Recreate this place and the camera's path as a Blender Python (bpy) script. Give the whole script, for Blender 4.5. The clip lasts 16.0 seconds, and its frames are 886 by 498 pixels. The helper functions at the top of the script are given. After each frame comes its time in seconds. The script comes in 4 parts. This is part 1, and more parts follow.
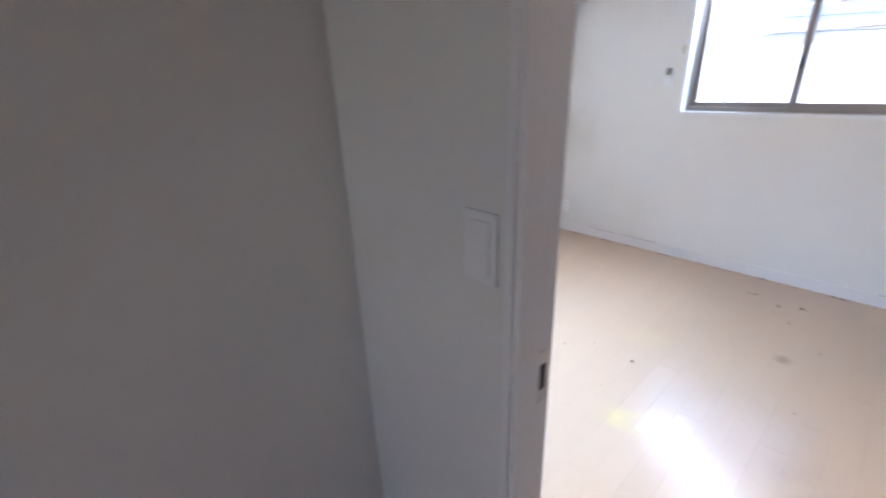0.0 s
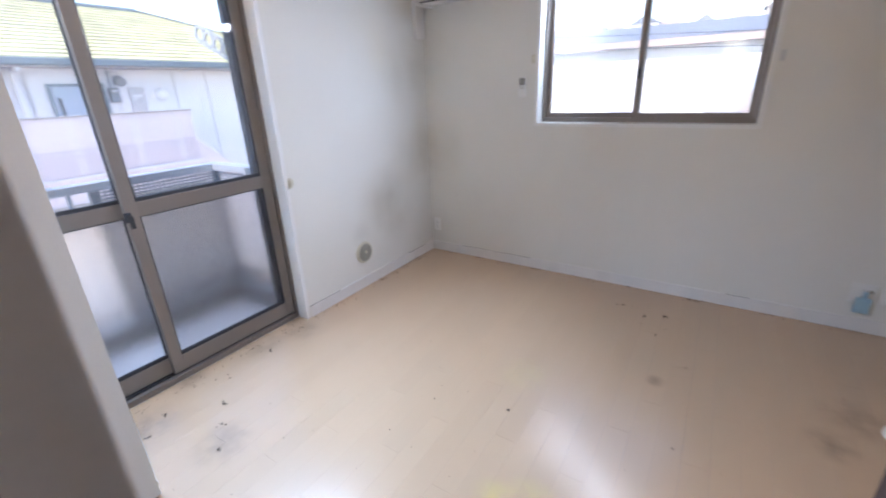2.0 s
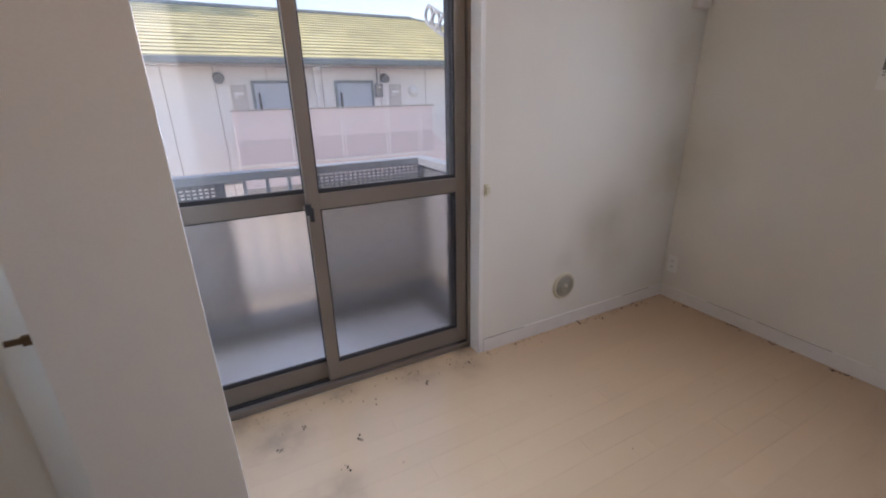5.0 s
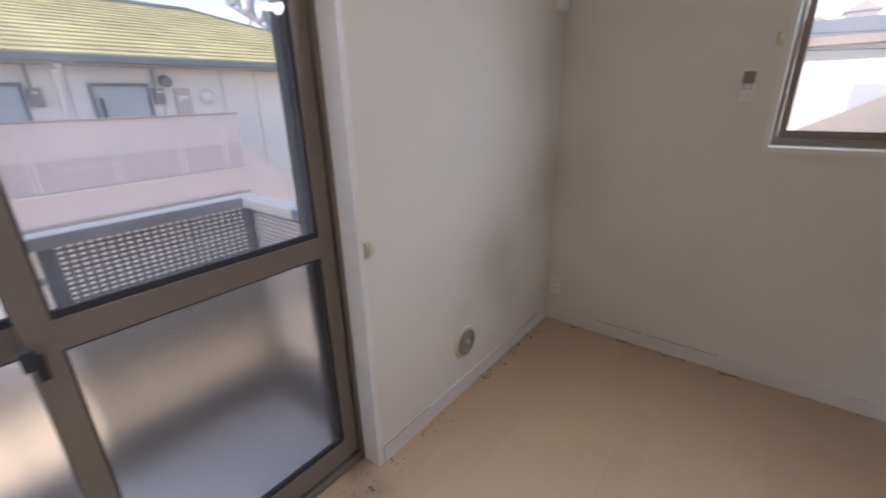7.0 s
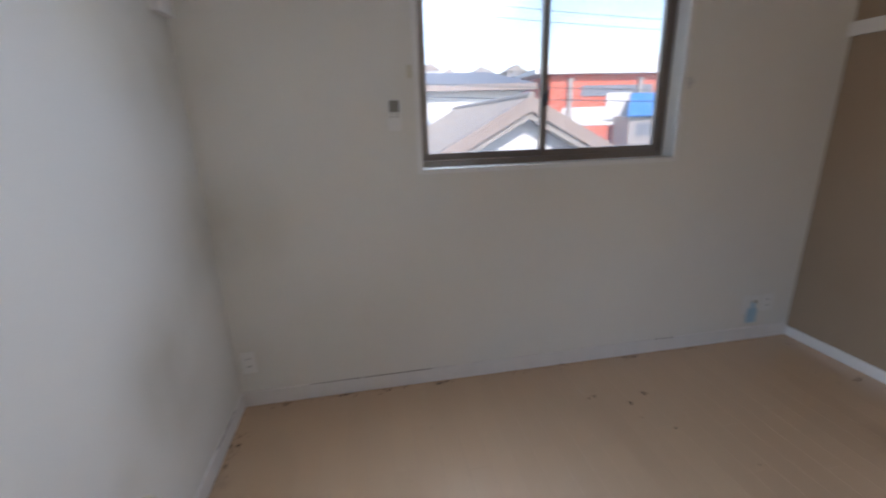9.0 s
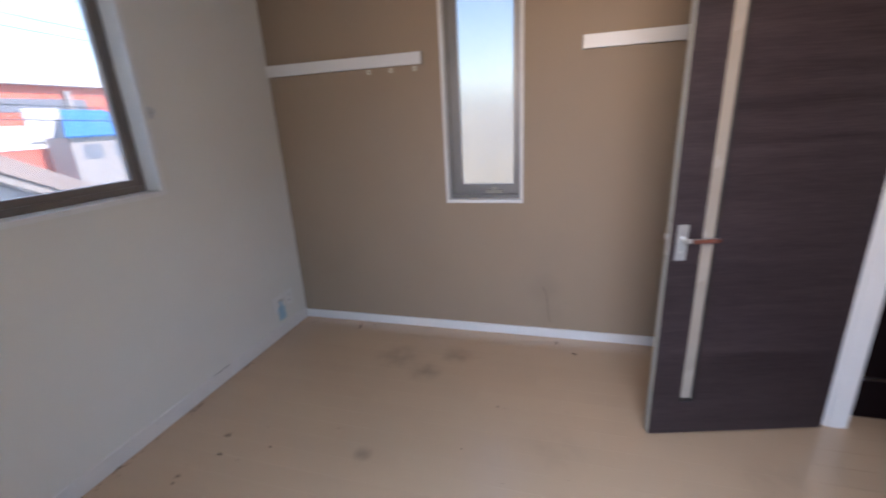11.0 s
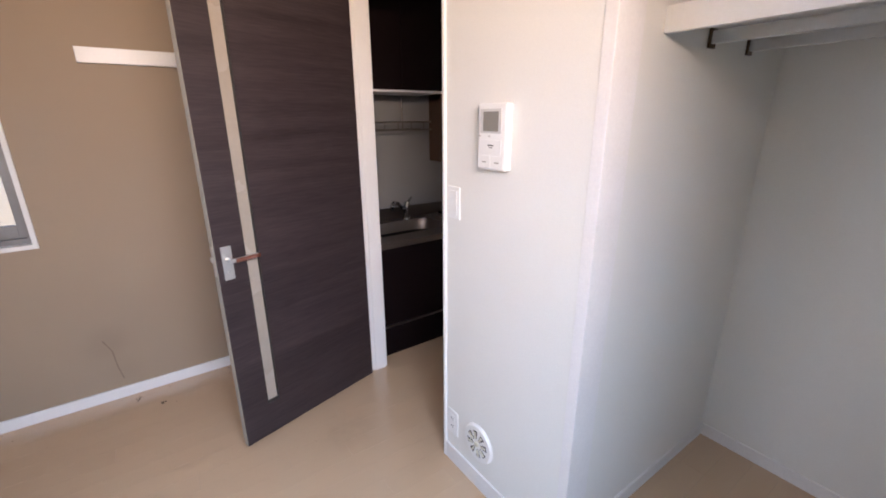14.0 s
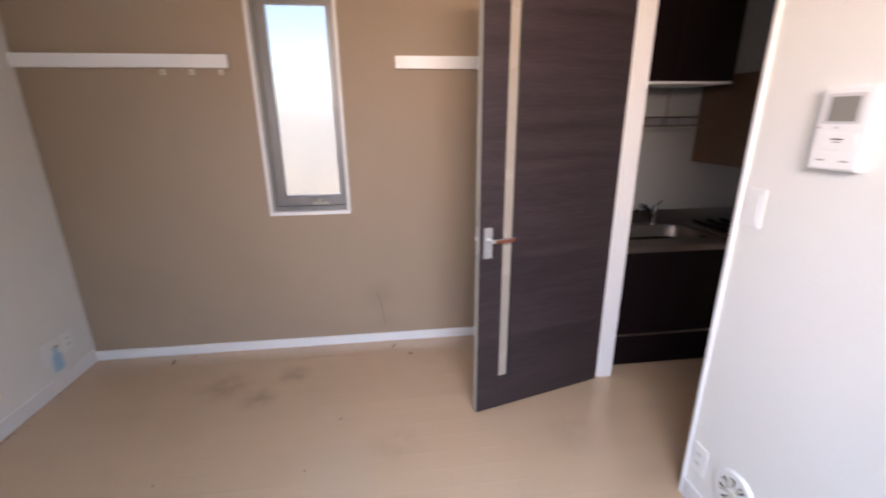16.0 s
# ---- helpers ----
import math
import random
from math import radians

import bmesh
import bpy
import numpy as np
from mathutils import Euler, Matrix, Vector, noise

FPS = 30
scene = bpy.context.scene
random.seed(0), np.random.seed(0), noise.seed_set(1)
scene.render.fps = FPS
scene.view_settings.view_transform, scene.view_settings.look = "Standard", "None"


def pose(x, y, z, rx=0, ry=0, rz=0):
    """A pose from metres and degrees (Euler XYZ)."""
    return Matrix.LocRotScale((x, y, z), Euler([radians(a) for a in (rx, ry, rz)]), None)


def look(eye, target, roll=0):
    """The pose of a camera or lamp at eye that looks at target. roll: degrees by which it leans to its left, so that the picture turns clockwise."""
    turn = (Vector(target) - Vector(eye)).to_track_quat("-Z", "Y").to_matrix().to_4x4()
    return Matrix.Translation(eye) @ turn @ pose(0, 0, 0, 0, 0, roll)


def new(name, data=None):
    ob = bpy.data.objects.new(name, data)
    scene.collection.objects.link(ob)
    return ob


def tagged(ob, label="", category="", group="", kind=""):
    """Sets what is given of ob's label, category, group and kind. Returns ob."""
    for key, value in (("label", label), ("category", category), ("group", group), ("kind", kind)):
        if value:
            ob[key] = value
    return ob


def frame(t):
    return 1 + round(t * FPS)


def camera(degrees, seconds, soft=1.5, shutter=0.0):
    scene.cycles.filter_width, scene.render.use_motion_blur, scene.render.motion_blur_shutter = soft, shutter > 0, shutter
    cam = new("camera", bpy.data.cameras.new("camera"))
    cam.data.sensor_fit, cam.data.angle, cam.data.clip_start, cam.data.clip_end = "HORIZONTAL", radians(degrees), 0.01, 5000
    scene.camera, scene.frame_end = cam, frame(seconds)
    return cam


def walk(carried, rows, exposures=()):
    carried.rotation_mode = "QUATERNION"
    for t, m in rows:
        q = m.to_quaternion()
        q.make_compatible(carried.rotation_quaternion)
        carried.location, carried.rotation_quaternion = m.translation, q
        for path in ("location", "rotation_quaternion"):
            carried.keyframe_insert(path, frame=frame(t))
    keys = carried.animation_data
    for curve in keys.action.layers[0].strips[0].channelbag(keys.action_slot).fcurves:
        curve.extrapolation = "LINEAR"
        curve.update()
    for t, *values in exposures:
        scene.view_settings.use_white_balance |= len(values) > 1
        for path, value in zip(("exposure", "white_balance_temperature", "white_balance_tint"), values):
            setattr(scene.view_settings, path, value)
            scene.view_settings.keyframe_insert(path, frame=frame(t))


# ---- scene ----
cam = camera(93.2, 16.0, soft=1.9, shutter=0.5)
PATH = [
    (0, (2.256, -3.623, 1.434), (0.868, -2.387, 0.696), -2.1),
    (0.5, (2.259, -3.45, 1.414), (1.125, -1.971, 0.687), -2.8),
    (1, (2.192, -3.338, 1.416), (1.338, -1.674, 0.708), -2.4),
    (1.5, (2.151, -3.233, 1.419), (1.33, -1.553, 0.71), -2.1),
    (2, (2.159, -3.1, 1.427), (1.128, -1.542, 0.712), -2.2),
    (2.5, (2.135, -3.001, 1.407), (0.915, -1.594, 0.676), -1.3),
    (3, (2.021, -2.901, 1.409), (0.598, -1.728, 0.636), -1.1),
    (3.5, (1.973, -2.776, 1.391), (0.368, -1.867, 0.617), -1.3),
    (3.7, (1.961, -2.735, 1.39), (0.298, -1.917, 0.639), -1.6),
    (5.8, (1.462, -2.495, 1.342), (-0.197, -1.555, 0.739), -1.9),
    (6, (1.39, -2.446, 1.357), (-0.209, -1.422, 0.731), -1.7),
    (6.5, (1.166, -2.407, 1.409), (-0.236, -1.152, 0.733), -1.3),
    (7, (1.033, -2.376, 1.405), (-0.141, -0.907, 0.723), -1.4),
    (7.5, (0.993, -2.245, 1.415), (0.084, -0.601, 0.73), -1.6),
    (8, (0.89, -2.161, 1.418), (0.324, -0.363, 0.751), -1.5),
    (8.5, (0.744, -2.093, 1.435), (0.58, -0.209, 0.786), -2.0),
    (9, (0.723, -2.012, 1.376), (1.051, -0.126, 0.8), -1.9),
    (9.5, (0.793, -1.933, 1.43), (1.657, -0.226, 0.85), -1.9),
    (10, (0.74, -1.861, 1.435), (2.07, -0.483, 0.859), -2.3),
    (10.2, (0.722, -1.85, 1.434), (2.198, -0.63, 0.858), -2.6),
    (12.3, (0.718, -2.026, 1.48), (2.564, -2.425, 0.822), -2.1),
    (12.5, (0.712, -2.024, 1.485), (2.53, -2.532, 0.825), -1.9),
    (13, (0.681, -2.061, 1.485), (2.41, -2.841, 0.851), -1.1),
    (13.5, (0.641, -2.099, 1.485), (2.258, -3.107, 0.877), -0.4),
    (14, (0.615, -2.137, 1.499), (2.17, -3.241, 0.896), -0.3),
    (14.5, (0.614, -2.136, 1.488), (2.194, -3.213, 0.902), -0.5),
    (15, (0.639, -2.103, 1.477), (2.335, -2.989, 0.897), -0.6),
    (15.5, (0.664, -2.024, 1.478), (2.485, -2.595, 0.881), -0.7),
    (16, (0.674, -1.937, 1.47), (2.57, -2.163, 0.875), -0.5),
]
walk(cam, [(t, look(eye, target, roll)) for t, eye, target, roll in PATH],
     exposures=[(0.0, 2.65, 5500, 20), (0.5, 2.3, 6150, 24), (1.0, 2.22, 6000, 20), (1.7, 2.12, 5850, 21), (2.2, 1.83, 6000, 22), (3.5, 1.23, 6600, 25), (6.0, 1.07, 6900, 26), (8.0, 1.1, 6700, 24), (9.0, 1.2, 6150, 20),
                (9.6, 1.5, 5800, 21), (10.2, 1.5, 5600, 20), (12.3, 1.72, 6300, 26), (14.5, 1.80, 6200, 24), (15.5, 1.76, 6100, 22), (16.0, 1.97, 6250, 26)])

# ---- world, sun and window light ----
world = bpy.data.worlds.new("sky")
scene.world = world
world.use_nodes = True
_wn = world.node_tree.nodes
_sky = _wn.new("ShaderNodeTexSky")
_sky.sky_type = "NISHITA"
_sky.sun_disc = False
_sky.sun_elevation = radians(40)
_sky.sun_rotation = radians(181.7)
_sky.air_density, _sky.dust_density = 1.2, 0.5
world.node_tree.links.new(_sky.outputs[0], _wn["Background"].inputs[0])
_wn["Background"].inputs[1].default_value = 0.15

sun = new("sun", bpy.data.lights.new("sun", "SUN"))
sun.data.energy, sun.data.angle, sun.data.color = 2.7, radians(0.6), (1.0, 0.94, 0.86)
sun.matrix_world = look((-0.15, -5.0, 4.21), (0, 0, 0))


def outdoor_fill(name, eye, target, sx, sy, power, color, spread):
    """Added lamp strip in an opening's upper part, standing in for outdoor light."""
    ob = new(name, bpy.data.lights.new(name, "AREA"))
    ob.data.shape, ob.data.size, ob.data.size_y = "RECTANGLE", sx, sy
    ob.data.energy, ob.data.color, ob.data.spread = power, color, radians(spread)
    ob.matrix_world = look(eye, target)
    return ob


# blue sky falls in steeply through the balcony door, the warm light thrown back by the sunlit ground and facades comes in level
outdoor_fill("sky_light_balcony_door", (-0.05, -2.28, 1.94), (1.6, -2.55, 0.15), 1.4, 0.2, 9.6, (0.52, 0.76, 1.0), 106)
# Added warm strip for the facades' bounce; no lamp hangs at the door.
outdoor_fill("bounce_fill_balcony_door", (-0.05, -2.28, 1.97), (2.2, -2.85, 1.88), 1.4, 0.12, 6.8, (1.0, 0.73, 0.44), 98)
outdoor_fill("sky_light_window", (1.65, 0.06, 2.08), (0.0, -1.4, 0.8), 1.2, 0.05, 3.4, (0.66, 0.83, 1.0), 105)
# Added fill towards the closet side, on top of the window's own light.
outdoor_fill("outdoor_fill_window_level", (1.65, 0.06, 2.09), (0.5, -2.6, 1.5), 1.2, 0.04, 1.4, (0.95, 0.95, 0.95), 120)

# ---- materials ----


def material(name, color, rough=0.5, vary=0.08, blotch=2.5, grain=90, bump=0.08, metallic=0.0, spec=0.5, stretch=(1, 1, 1), coat=0.0,
             island=0.0, per_object=0.0, stains_and_shading=(), rough_vary=0.1):
    """A painted, papered, wooden or metal surface: soft blotches, fine grain, relief, and patches of (centre, radius,
    colour, strength) for staining or for painted light and shade.
    """
    m = bpy.data.materials.new(name)
    m.use_nodes = True
    nt = m.node_tree
    bsdf = nt.nodes["Principled BSDF"]
    put = nt.links.new
    co = nt.nodes.new("ShaderNodeTexCoord").outputs["Object"]
    mp = nt.nodes.new("ShaderNodeMapping")
    mp.inputs["Scale"].default_value = stretch
    put(co, mp.inputs[0])
    if per_object:
        spot = nt.nodes.new("ShaderNodeVectorMath")
        spot.operation = "SCALE"
        spot.inputs[0].default_value = (37, 53, 0)
        put(nt.nodes.new("ShaderNodeObjectInfo").outputs["Random"], spot.inputs["Scale"])
        put(spot.outputs[0], mp.inputs["Location"])
    big = nt.nodes.new("ShaderNodeTexNoise")
    big.inputs["Scale"].default_value, big.inputs["Detail"].default_value = blotch, 5
    put(mp.outputs[0], big.inputs[0])
    fine = nt.nodes.new("ShaderNodeTexNoise")
    fine.inputs["Scale"].default_value, fine.inputs["Detail"].default_value = grain, 3
    put(mp.outputs[0], fine.inputs[0])
    total = nt.nodes.new("ShaderNodeMath")
    total.operation = "ADD"
    put(big.outputs[0], total.inputs[0])
    put(fine.outputs[0], total.inputs[1])
    value = nt.nodes.new("ShaderNodeMapRange")
    value.inputs[1].default_value, value.inputs[2].default_value = 0.6, 1.4
    value.inputs[3].default_value, value.inputs[4].default_value = 1 - vary, 1 + vary
    put(total.outputs[0], value.inputs[0])
    shade = value.outputs[0]
    for amount, source in ((island, "Geometry"), (per_object, "ObjectInfo")):
        if amount:
            info = nt.nodes.new("ShaderNodeNewGeometry" if source == "Geometry" else "ShaderNodeObjectInfo")
            rnd = nt.nodes.new("ShaderNodeMapRange")
            rnd.inputs[3].default_value, rnd.inputs[4].default_value = 1 - amount, 1 + amount
            put(info.outputs["Random Per Island" if source == "Geometry" else "Random"], rnd.inputs[0])
            mul = nt.nodes.new("ShaderNodeMath")
            mul.operation = "MULTIPLY"
            put(shade, mul.inputs[0])
            put(rnd.outputs[0], mul.inputs[1])
            shade = mul.outputs[0]
    base = nt.nodes.new("ShaderNodeVectorMath")
    base.operation = "SCALE"
    base.inputs[0].default_value = color
    put(shade, base.inputs["Scale"])
    out = base.outputs[0]
    if stains_and_shading:
        geo = nt.nodes.new("ShaderNodeNewGeometry").outputs["Position"]
        cloud = nt.nodes.new("ShaderNodeTexNoise")
        cloud.inputs["Scale"].default_value, cloud.inputs["Detail"].default_value = (11, 6) if "floor" in name else (2.2, 2)
        put(geo, cloud.inputs[0])
        for centre, radius, tint, strength in stains_and_shading:
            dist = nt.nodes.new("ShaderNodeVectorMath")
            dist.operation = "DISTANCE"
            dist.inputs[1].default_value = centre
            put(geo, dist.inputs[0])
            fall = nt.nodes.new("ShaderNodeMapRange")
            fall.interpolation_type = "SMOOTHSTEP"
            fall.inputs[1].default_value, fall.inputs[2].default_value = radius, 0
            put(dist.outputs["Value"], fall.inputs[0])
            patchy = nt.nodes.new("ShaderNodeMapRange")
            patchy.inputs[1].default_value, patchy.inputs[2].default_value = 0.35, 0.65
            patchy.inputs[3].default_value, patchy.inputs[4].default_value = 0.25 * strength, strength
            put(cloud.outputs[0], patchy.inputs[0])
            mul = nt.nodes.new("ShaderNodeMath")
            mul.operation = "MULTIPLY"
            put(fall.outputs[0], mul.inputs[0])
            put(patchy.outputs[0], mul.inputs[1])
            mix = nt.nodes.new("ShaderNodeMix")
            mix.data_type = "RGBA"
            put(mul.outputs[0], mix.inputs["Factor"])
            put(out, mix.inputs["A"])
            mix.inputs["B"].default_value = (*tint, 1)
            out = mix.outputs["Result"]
    put(out, bsdf.inputs["Base Color"])
    gloss = nt.nodes.new("ShaderNodeMapRange")
    gloss.inputs[1].default_value, gloss.inputs[2].default_value = 0.3, 0.7
    gloss.inputs[3].default_value, gloss.inputs[4].default_value = max(0.02, rough - rough_vary), min(1, rough + rough_vary)
    put(big.outputs[0], gloss.inputs[0])
    put(gloss.outputs[0], bsdf.inputs["Roughness"])
    bsdf.inputs["Metallic"].default_value = metallic
    bsdf.inputs["Specular IOR Level"].default_value = spec
    bsdf.inputs["Coat Weight"].default_value = coat
    bsdf.inputs["Coat Roughness"].default_value = 0.2
    if bump:
        relief = nt.nodes.new("ShaderNodeBump")
        relief.inputs["Strength"].default_value, relief.inputs["Distance"].default_value = bump, 0.002
        put(fine.outputs[0], relief.inputs["Height"])
        put(relief.outputs[0], bsdf.inputs["Normal"])
    return m


def glass(name, rough=0.0, color=(0.97, 0.99, 0.98), relief=0.0, veil=0.0):
    m = bpy.data.materials.new(name)
    m.use_nodes = True
    b = m.node_tree.nodes["Principled BSDF"]
    b.inputs["Base Color"].default_value = (*color, 1)
    b.inputs["Transmission Weight"].default_value = 1
    b.inputs["Roughness"].default_value, b.inputs["IOR"].default_value = rough, 1.45
    if relief:
        n = m.node_tree.nodes.new("ShaderNodeTexNoise")
        n.inputs["Scale"].default_value = 160
        k = m.node_tree.nodes.new("ShaderNodeBump")
        k.inputs["Strength"].default_value, k.inputs["Distance"].default_value = relief, 0.001
        m.node_tree.links.new(n.outputs[0], k.inputs["Height"])
        m.node_tree.links.new(k.outputs[0], b.inputs["Normal"])
    # Added pale veil that lowers the contrast of the view through the pane.
    if veil:
        nt = m.node_tree
        film = nt.nodes.new("ShaderNodeBsdfTranslucent")
        film.inputs[0].default_value = (0.86, 0.85, 0.84, 1)
        cloud = nt.nodes.new("ShaderNodeTexNoise")
        cloud.inputs["Scale"].default_value, cloud.inputs["Detail"].default_value = 1.4, 4
        nt.links.new(nt.nodes.new("ShaderNodeTexCoord").outputs["Object"], cloud.inputs[0])
        amount = nt.nodes.new("ShaderNodeMapRange")
        amount.inputs[1].default_value, amount.inputs[2].default_value = 0.3, 0.7
        amount.inputs[3].default_value, amount.inputs[4].default_value = 0.6 * veil, 1.4 * veil
        nt.links.new(cloud.outputs[0], amount.inputs[0])
        mix = nt.nodes.new("ShaderNodeMixShader")
        nt.links.new(amount.outputs[0], mix.inputs[0])
        nt.links.new(b.outputs[0], mix.inputs[1])
        nt.links.new(film.outputs[0], mix.inputs[2])
        nt.links.new(mix.outputs[0], nt.nodes["Material Output"].inputs[0])
    return m


# Soot above the vent; corner patches mix staining with painted light falloff.
SOOT_SHADE = (0.20, 0.17, 0.12)
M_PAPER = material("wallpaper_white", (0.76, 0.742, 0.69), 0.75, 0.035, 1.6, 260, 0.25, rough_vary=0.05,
                   stains_and_shading=[((0, -0.60, 0.56), 0.42, (0.30, 0.25, 0.16), 0.5), ((0, -0.1, 0.9), 0.5, (0.36, 0.31, 0.2), 0.44), ((0.05, 0, 0.2), 0.35, SOOT_SHADE, 0.16),
                           # The pale warm patch high on the west wall is painted light.
                           ((0.55, 0, 0.45), 0.5, (0.4, 0.35, 0.27), 0.12), ((0, -0.25, 1.6), 0.45, (0.4, 0.34, 0.22), 0.34), ((0, -0.62, 1.75), 0.35, (0.74, 0.62, 0.4), 0.3), ((0, -0.93, 0.42), 0.14, SOOT_SHADE, 0.2)])
M_BROWN = material("wallpaper_taupe", (0.345, 0.26, 0.18), 0.7, 0.05, 1.8, 260, 0.25, rough_vary=0.05,
                   stains_and_shading=[((3.3, -1.82, 0.33), 0.16, (0.16, 0.12, 0.09), 0.5), ((3.3, -1.86, 0.16), 0.12, (0.16, 0.12, 0.09), 0.4), ((3.3, -0.25, 0.5), 0.4, (0.2, 0.15, 0.1), 0.2)])
M_CEIL = material("ceiling_paper", (0.78, 0.76, 0.72), 0.8, 0.03, 1.5, 200, 0.2)
M_WHITE = material("white_paint", (0.80, 0.79, 0.77), 0.42, 0.03, 3, 80, 0.03)
M_BASE = material("baseboard_white", (0.77, 0.745, 0.72), 0.5, 0.05, 9, 120, 0.05)
M_DOORWHITE = material("white_door_film", (0.77, 0.76, 0.74), 0.45, 0.03, 2, 150, 0.04)
DIRT = (0.16, 0.11, 0.075)
YEL = (0.62, 0.5, 0.16)
M_PLANK = material("pale_wood_flooring", (0.505, 0.345, 0.215), 0.31, 0.014, 1.6, 45, 0.006, stretch=(3, 0.35, 1), per_object=0.018, coat=0.8, rough_vary=0.015,
                   stains_and_shading=[((2.75, -1.15, 0), 0.13, DIRT, 0.6), ((2.88, -0.93, 0), 0.2, DIRT, 0.45), ((2.96, -1.3, 0), 0.14, DIRT, 0.5),
                           ((2.08, -1.07, 0), 0.06, DIRT, 0.8), ((1.66, -2.08, 0), 0.11, YEL, 0.55), ((1.79, -2.03, 0), 0.14, YEL, 0.5), ((1.5, -1.35, 0), 0.2, YEL, 0.18),
                           ((0.53, -2.45, 0), 0.17, DIRT, 0.5), ((0.13, -2.6, 0), 0.2, DIRT, 0.5), ((0.0, -1.9, 0), 0.2, DIRT, 0.4), ((0.08, -1.65, 0), 0.16, DIRT, 0.4),
                           ((2.3, -1.9, 0), 0.2, DIRT, 0.16), ((-0.06, -2.3, 0), 0.14, DIRT, 0.6), ((-0.06, -2.75, 0), 0.16, DIRT, 0.6), ((-0.07, -1.6, 0), 0.1, DIRT, 0.7), ((0.02, -0.5, 0), 0.08, DIRT, 0.5), ((2.3, -2.75, 0), 0.2, DIRT, 0.2)])
M_SUB = material("floor_joint", (0.42, 0.285, 0.18), 0.8, 0.1, 5, 60, 0.0)
M_ALU = material("bronze_aluminium", (0.24, 0.205, 0.18), 0.38, 0.06, 4, 200, 0.02, metallic=0.4)
M_ALUD = material("dark_gasket", (0.03, 0.03, 0.035), 0.6, 0.05, 4, 100, 0.0)
M_RAILG = material("grey_aluminium", (0.40, 0.43, 0.47), 0.38, 0.05, 4, 150, 0.02, metallic=0.5)
M_MESH = material("perforated_panel", (0.13, 0.138, 0.155), 0.55, 0.06, 4, 150, 0.02)
M_CONC = material("balcony_floor", (0.80, 0.79, 0.78), 0.75, 0.12, 3, 60, 0.2)
M_KERB = material("weathered_kerb", (0.21, 0.20, 0.19), 0.85, 0.15, 3, 50, 0.2)
M_STUCCO = material("stucco", (0.62, 0.59, 0.55), 0.9, 0.08, 0.8, 30, 0.3)
M_LEAF = material("dark_wood_door", (0.036, 0.025, 0.0265), 0.42, 0.5, 2.2, 34, 0.06, stretch=(0.35, 0.35, 9), rough_vary=0.06, spec=0.3)
M_KDARK = material("dark_cabinet", (0.008, 0.0045, 0.005), 0.5, 0.1, 2, 30, 0.0, stretch=(0.3, 0.3, 6), spec=0.07)
M_KBROWN = material("brown_hood_panel", (0.11, 0.055, 0.03), 0.45, 0.15, 2, 30, 0.0)
M_STEEL = material("stainless_steel", (0.24, 0.21, 0.19), 0.38, 0.06, 5, 120, 0.02, metallic=1.0)
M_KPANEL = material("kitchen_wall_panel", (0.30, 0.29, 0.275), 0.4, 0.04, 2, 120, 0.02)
M_SLITALU = material("grey_window_aluminium", (0.27, 0.26, 0.25), 0.4, 0.05, 6, 120, 0.01, metallic=0.5)
M_SCUFF = material("wall_scuff", (0.24, 0.175, 0.12), 0.8, 0.2, 30, 120, 0.0)
M_FAUCET = material("dull_chrome", (0.34, 0.335, 0.33), 0.25, 0.05, 8, 100, 0.0, metallic=1.0)
M_SATIN = material("satin_nickel", (0.62, 0.62, 0.61), 0.35, 0.04, 6, 100, 0.01, metallic=0.9)
M_REDWOOD = material("reddish_wood_grip", (0.14, 0.045, 0.026), 0.3, 0.25, 12, 120, 0.04, stretch=(1, 6, 1), coat=0.4)
M_PLASTIC = material("white_plastic", (0.80, 0.79, 0.76), 0.38, 0.02, 4, 60, 0.0)
M_IVORY = material("aged_plastic", (0.62, 0.58, 0.46), 0.45, 0.05, 8, 60, 0.0)
M_GREYP = material("grey_plastic", (0.36, 0.34, 0.29), 0.5, 0.06, 8, 60, 0.0)
M_SCREEN = material("dark_screen", (0.24, 0.225, 0.195), 0.18, 0.02, 4, 50, 0.0)
M_BEZEL = material("pale_grey_plastic", (0.56, 0.55, 0.53), 0.35, 0.02, 4, 60, 0.0)
M_BLUE = material("blue_tag", (0.36, 0.54, 0.64), 0.4, 0.06, 20, 60, 0.0)
M_BLACK = material("black_slot", (0.02, 0.018, 0.015), 0.6, 0.05, 4, 50, 0.0)
M_BRASS = material("aged_brass", (0.11, 0.065, 0.035), 0.4, 0.2, 20, 90, 0.0, metallic=0.8)
M_DEBRIS = material("dirt_flakes", (0.09, 0.06, 0.04), 0.9, 0.3, 30, 90, 0.0, island=0.5)
M_GLASS = glass("clear_glass", veil=0.08)
M_HAZY = glass("veiled_window_glass", veil=0.15)
M_FROST = glass("frosted_glass", 0.23, (1.0, 1.0, 0.99), 0.3)
# Grey tint added to dim the overbright outdoors behind the slit pane.
M_FROSTS = glass("dimmed_frosted_glass", 0.24, (0.47, 0.47, 0.47), 0.3)
M_FILM = material("door_slit_glass", (0.34, 0.295, 0.245), 0.28, 0.05, 3, 60, 0.0)
# outdoors
M_ROOFY = material("mossy_roof_tile", (0.50, 0.455, 0.235), 0.85, 0.25, 1.3, 18, 0.2, island=0.12)
M_SIDING = material("cream_siding", (0.79, 0.765, 0.74), 0.8, 0.06, 0.7, 20, 0.1)
M_PINK = material("pink_parapet", (0.69, 0.595, 0.60), 0.8, 0.06, 0.8, 20, 0.1)
M_PINKD = material("pink_parapet_lower", (0.58, 0.49, 0.50), 0.8, 0.06, 0.8, 20, 0.1)
